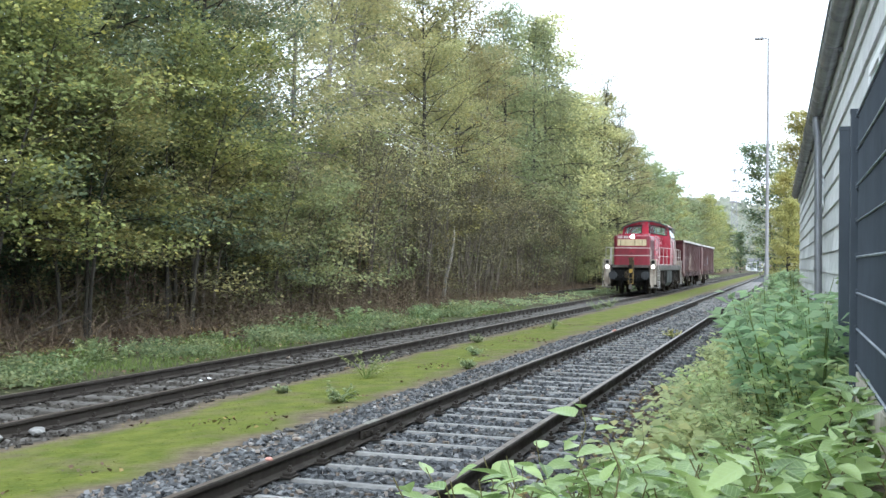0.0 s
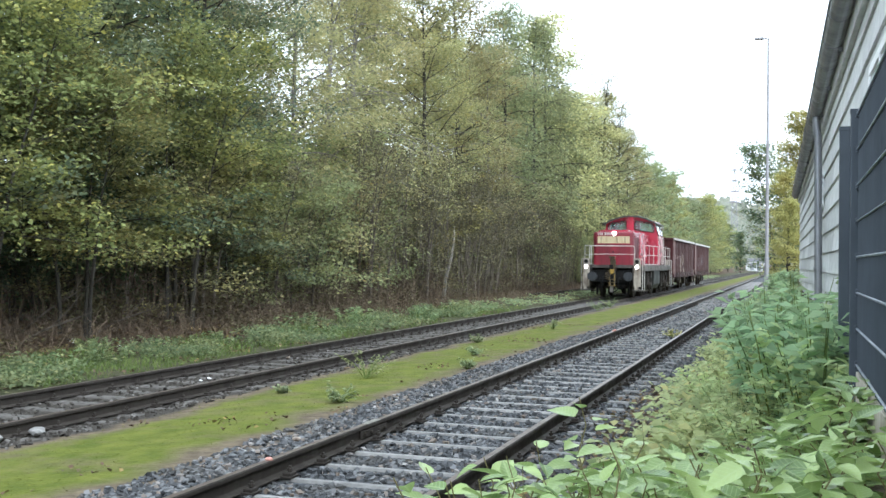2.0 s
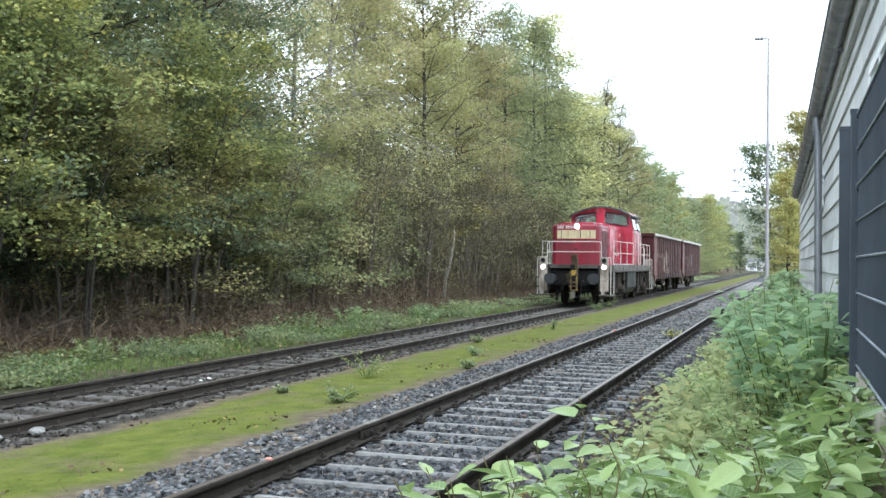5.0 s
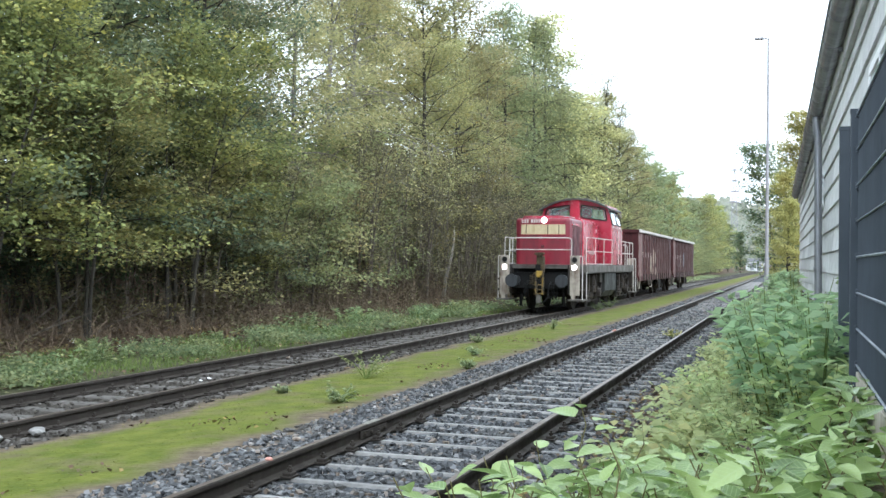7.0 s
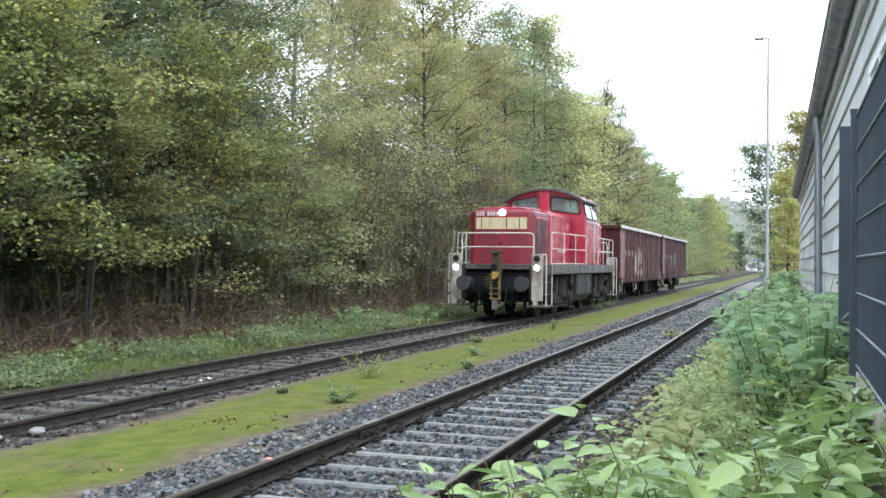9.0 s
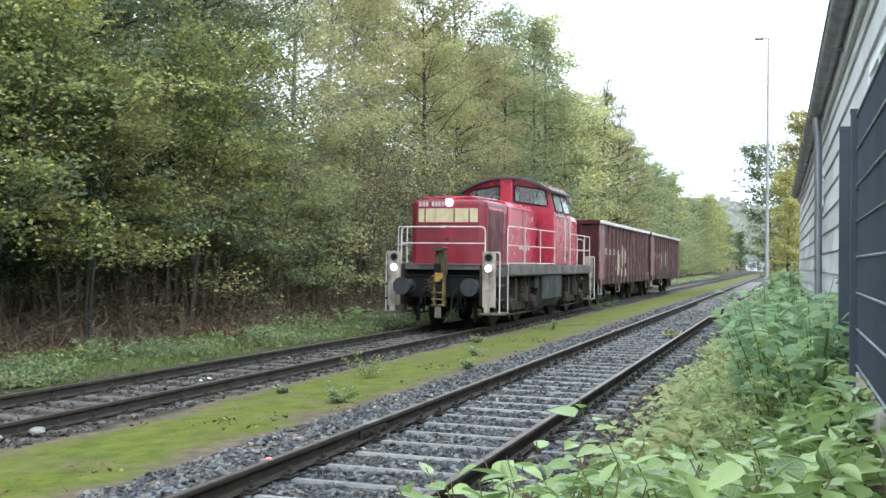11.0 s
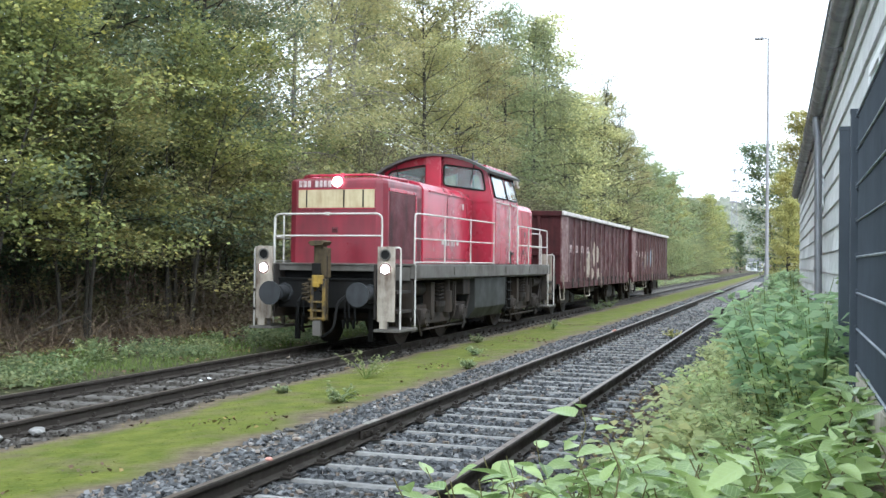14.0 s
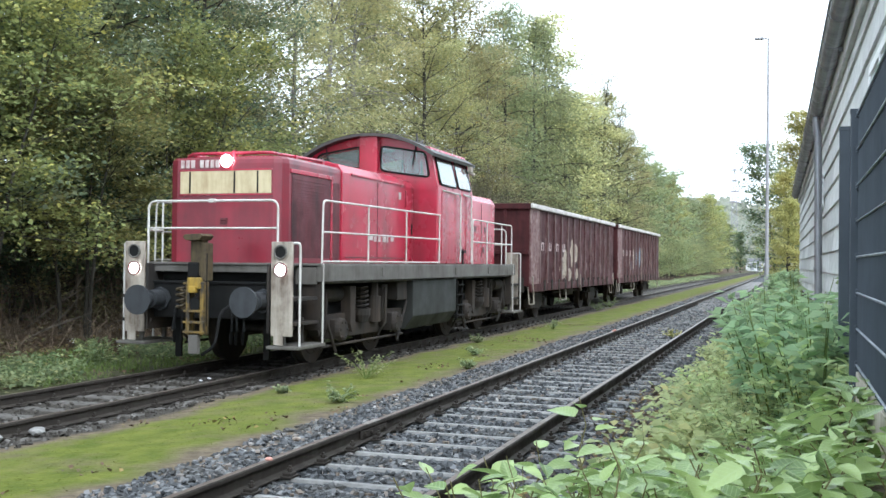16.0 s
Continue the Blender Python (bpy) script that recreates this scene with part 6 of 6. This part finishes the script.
def knot_mat():
    n = Nodes("knotweed_leaf", 0.32, 0, 0.6)
    at = n.where()
    yy = n.node("ShaderNodeSeparateXYZ", Vector=at).outputs["Y"]
    rib = n.ramp(n.math("ABSOLUTE", yy), (0.0, 1.0), (0.004, 0.0))
    tone = n.mix(n.random(), (0.15, 0.235, 0.070), (0.46, 0.57, 0.215))
    tone = n.mix(n.ramp(n.noise(at, 25, 4), (0.4, 0.0), (0.8, 0.35)), tone, (0.34, 0.44, 0.17))
    tone = n.mix(n.math("MULTIPLY", rib, 0.6), tone, (0.45, 0.55, 0.24))
    xx = n.node("ShaderNodeSeparateXYZ", Vector=at).outputs["X"]
    run = n.math("SUBTRACT", xx, n.math("MULTIPLY", n.math("ABSOLUTE", yy), 0.75))
    vein = n.ramp(n.math("MULTIPLY_ADD", n.math("SINE", n.math("MULTIPLY", run, 420.0)), 0.5), (0.80, 0.0), (1.0, 1.0))
    vein.node.inputs[0].links[0].from_node.inputs[2].default_value = 0.5
    tone = n.mix(n.math("MULTIPLY", vein, 0.35), tone, (0.45, 0.58, 0.25))
    n.set("Base Color", tone)
    n.bump(n.math("ADD", n.noise(at, 60, 3), n.math("MULTIPLY", vein, -0.6)), 0.35, 0.003)
    thin = n.node("ShaderNodeBsdfTranslucent", Color=tone)
    both = n.nt.nodes.new("ShaderNodeMixShader")
    both.inputs[0].default_value = 0.35
    n.nt.links.new(n.bsdf.outputs[0], both.inputs[1]), n.nt.links.new(thin.outputs[0], both.inputs[2])
    n.nt.links.new(both.outputs[0], n.nt.nodes["Material Output"].inputs["Surface"])
    return n.mat


M["leaf_knot"] = knot_mat()


def make_knotweed():
    rnd = random.Random(101)
    leaves = [broad_leaf(s) for s in (0.085, 0.115, 0.145)]
    spots = [(-0.97, 2.95, 1.02), (-0.90, 2.75, 1.07), (-1.0, 3.1, 0.99), (-0.93, 3.0, 1.03), (-0.99, 3.25, 0.98), (-0.86, 2.9, 1.06), (-0.92, 3.35, 1.0), (-0.80, 3.1, 1.05), (-0.95, 3.5, 1.0), (-0.88, 3.6, 1.04),
             (-0.75, 3.95, 1.15), (-0.62, 4.0, 1.05), (-0.78, 3.7, 1.05)]
    for i in range(96):
        y = rnd.uniform(2.7, 4.9)
        x = rnd.uniform(-0.262 * y + 0.03, 0.085 * y)
        high = 1.66 - 0.168 * y + rnd.uniform(-.14, .04) + 0.12 * (x + 0.3) - 0.30 * max(0.0, -x / y - 0.17) * y
        spots.append((x, y, high))
    for k, (x, y, high) in enumerate(spots):
        high += 0.04 if k < 13 else 0.0
        g = ground_z(x, y)
        P = new("knotweed")
        P.location = (x, y, g - 0.03)
        tagged(P, "broad-leaved green knotweed with reddish stem", "plant", group="knotweed in the foreground")
        H = max(0.35, high - g)
        lean = Vector((rnd.uniform(-.16, .16), rnd.uniform(-.16, .12), 0))
        n = 9
        pts = [lean * (k / n) ** 1.5 * H + Vector((0.012 * (-1) ** k, 0.008 * (-1) ** k, H * k / n)) for k in range(n + 1)]
        verts, faces = [], []
        tube(verts, faces, pts, [0.0055 - 0.0035 * k / n for k in range(n + 1)], 6)
        share("stem", mesh_of("stem", verts, faces, M["stem"], smooth=True), P, Matrix())
        az = rnd.uniform(0, 360)
        count = 19
        for k in range(count):
            u = 0.14 + 0.86 * k / (count - 1)
            p = pts[0].lerp(pts[-1], 0) if u <= 0 else pts[min(n - 1, int(u * n))].lerp(pts[min(n, int(u * n) + 1)], u * n - int(u * n))
            az += 137 + rnd.uniform(-25, 25)
            stalk = 0.03 + 0.03 * rnd.random()
            m = Matrix.Translation(p) @ pose(0, 0, 0, 0, 0, az) @ Matrix.Translation((stalk, 0, 0.012)) @ pose(0, 0, 0, rnd.uniform(-22, 22), rnd.uniform(-28, 26) - (25 if u > 0.96 else 0), 0)
            share("leaf", leaves[0 if u > 0.94 else rnd.choice((0, 1, 1, 2))], P, m)


make_knotweed()


# ---- small things on the ground ----
# pink for two small spots on top of the near track's left rail
M["spot_pink"] = rough_paint("pink_spot", (0.50, 0.24, 0.19), (0.2, 0.1, 0.08), 0.5, 0.6, 9.0)
NOTES = {"sleeper": "pale grey stone beside the rail", "spot_pink": "small pink spot on the rail", "leaf_yellow": "bright yellow scrap among the verge weeds"}


def make_bits():
    rnd = random.Random(7)
    for x, y, z, s, col in ((-4.26, 8.62, 0.03, 0.036, "panel_white"), (-8.75, 17.31, -0.13, 0.04, "panel_white"), (-8.29, 13.8, -0.13, 0.032, "white"), (-8.25, 13.5, -0.13, 0.026, "white"), (-12.91, 16.53, 0.08, 0.09, "white"), (-7.21, 8.71, -0.10, 0.085, "sleeper"), (-7.36, 8.3, -0.11, 0.07, "sleeper"), (-11.9, 16.6, 0.0, 0.05, "white"), (-3.72, 7.06, 0.160, 0.028, "spot_pink"), (-3.72, 23.4, 0.164, 0.05, "spot_pink"), (-11.4, 21.5, 0.10, 0.05, "leaf_yellow"), (-11.2, 22.2, 0.10, 0.045, "leaf_yellow")):
        ob = new("stone" if col == "sleeper" else "litter")
        ob.location = (x, y, z)
        tagged(ob, NOTES.get(col, "scrap of white litter on the ground"), "stone" if col == "sleeper" else "litter")
        bm = B()
        bmesh.ops.create_icosphere(bm, subdivisions=2, radius=s)
        for v in bm.verts:
            v.co *= 1 + 0.5 * noise.noise(v.co * 14 + Vector((x, y, 0)))
            v.co.z *= 0.5
        part("piece", bm, col, ob)
    for x, y, a, l in ((-13.2, 15.2, 20, 1.7), (-13.6, 18.0, 60, 1.5), (-14.2, 20.0, 110, 2.2), (-13.9, 13.4, 75, 1.6), (-14.4, 16.8, 40, 2.0), (-14.8, 23.0, 95, 1.9)):
        ob = new("fallen_branch")
        tagged(ob, "bare fallen branch leaning among dry stalks", "branch")
        bm = B()
        d = Vector((math.cos(radians(a)) * 0.8, math.sin(radians(a)) * 0.5, rnd.uniform(.15, .8))).normalized()
        bent(bm, [Vector((0, 0, -.05)), d * l * .35 + Vector((0, 0, .04)), d * l * .7, d * l + Vector((0, 0, -.05))], [0.02, 0.018, 0.013, 0.006], 7)
        bent(bm, [d * l * .45, d * l * .6 + Vector((.1, .1, .25)), d * l * .7 + Vector((.2, .1, .5))], [0.014, 0.01, 0.004], 5)
        part("branch", bm, "twig", ob)
        ob.location = (x, y, ground_z(x, y))
    # thin bare stems in the hollow under the maples
    for i in range(26):
        x, y = rnd.uniform(-16.5, -13.4), rnd.uniform(10, 30)
        ob = new("bare_sapling")
        ob.location = (x, y, ground_z(x, y) - .05)
        tagged(ob, "thin bare sapling under the trees", "sapling", group="bare saplings in the hollow")
        bm = B()
        h = rnd.uniform(1.3, 3.4)
        a, b = rnd.uniform(-.3, .3), rnd.uniform(-.3, .3)
        bent(bm, [(0, 0, 0), (a * .2, b * .4, h * .35), (a * .6, b * .5, h * .7), (a, b, h)], [0.022, 0.018, 0.012, 0.005], 6)
        bent(bm, [(a * .4, b * .45, h * .5), (a + .2, b - .1, h * .75), (a + .35, b - .2, h * .9)], [0.009, 0.007, 0.003], 5)
        part("stem", bm, "bark" if i % 3 else "twig", ob)
    # leaning pale trunk at the edge
    ob = new("leaning_trunk")
    tagged(ob, "pale slender trunk leaning at the wood's edge", "tree trunk")
    bm = B()
    bent(bm, [(0, 0, -.1), (0.08, 0.1, 0.9), (0.26, 0.2, 1.7), (0.34, 0.3, 2.4), (0.32, 0.4, 3.0)], [0.085, 0.07, 0.06, 0.045, 0.02], 9)
    part("trunk", bm, "pale_bark", ob)
    ob.location = (-13.3, 40.0, ground_z(-13.3, 40.0))


def make_spare_rail():
    R = new("spare_rail")
    tagged(R, "rusty spare rail lying on the verge", "rail")
    share("rail", rail_mesh(0.0, 11.0), R, pose(0, 0, 0.148))
    R.matrix_basis = pose(-12.35, 50.5, -0.02, 0.6, 0, -6.0)


def make_rail_joints():
    for x, y in ((TRACK_FAR - 0.7525, 23.4), (TRACK_FAR + 0.7525, 25.2), (TRACK_NEAR - 0.7525, 9.1)):
        z = NEAR_Z if x > -5 else 0.0
        J = new("rail_joint")
        J.location = (x, y, z)
        tagged(J, "bolted fishplate joint in the rail", "rail joint", group="rail joints")
        for s in (-1, 1):
            bm = B()
            box(bm, (s * 0.022 - 0.012, -0.32, -0.115), (s * 0.022 + 0.012, 0.32, -0.045), 0.006)
            plate_ob = part("fishplate", bm, "rail", J)
            for k in (-0.24, -0.09, 0.09, 0.24):
                bm = B()
                rod(bm, (s * 0.03, k, -0.08), (s * 0.055, k, -0.08), 0.016, n=6)
                part("bolt", bm, "rail", plate_ob)
        bm = B()
        box(bm, (-0.030, -0.16, -0.004), (0.030, 0.16, 0.004), 0.002)
        part("ground_head", bm, "tread", J, "bright ground rail top")


make_bits()
make_spare_rail()
make_rail_joints()


motions()
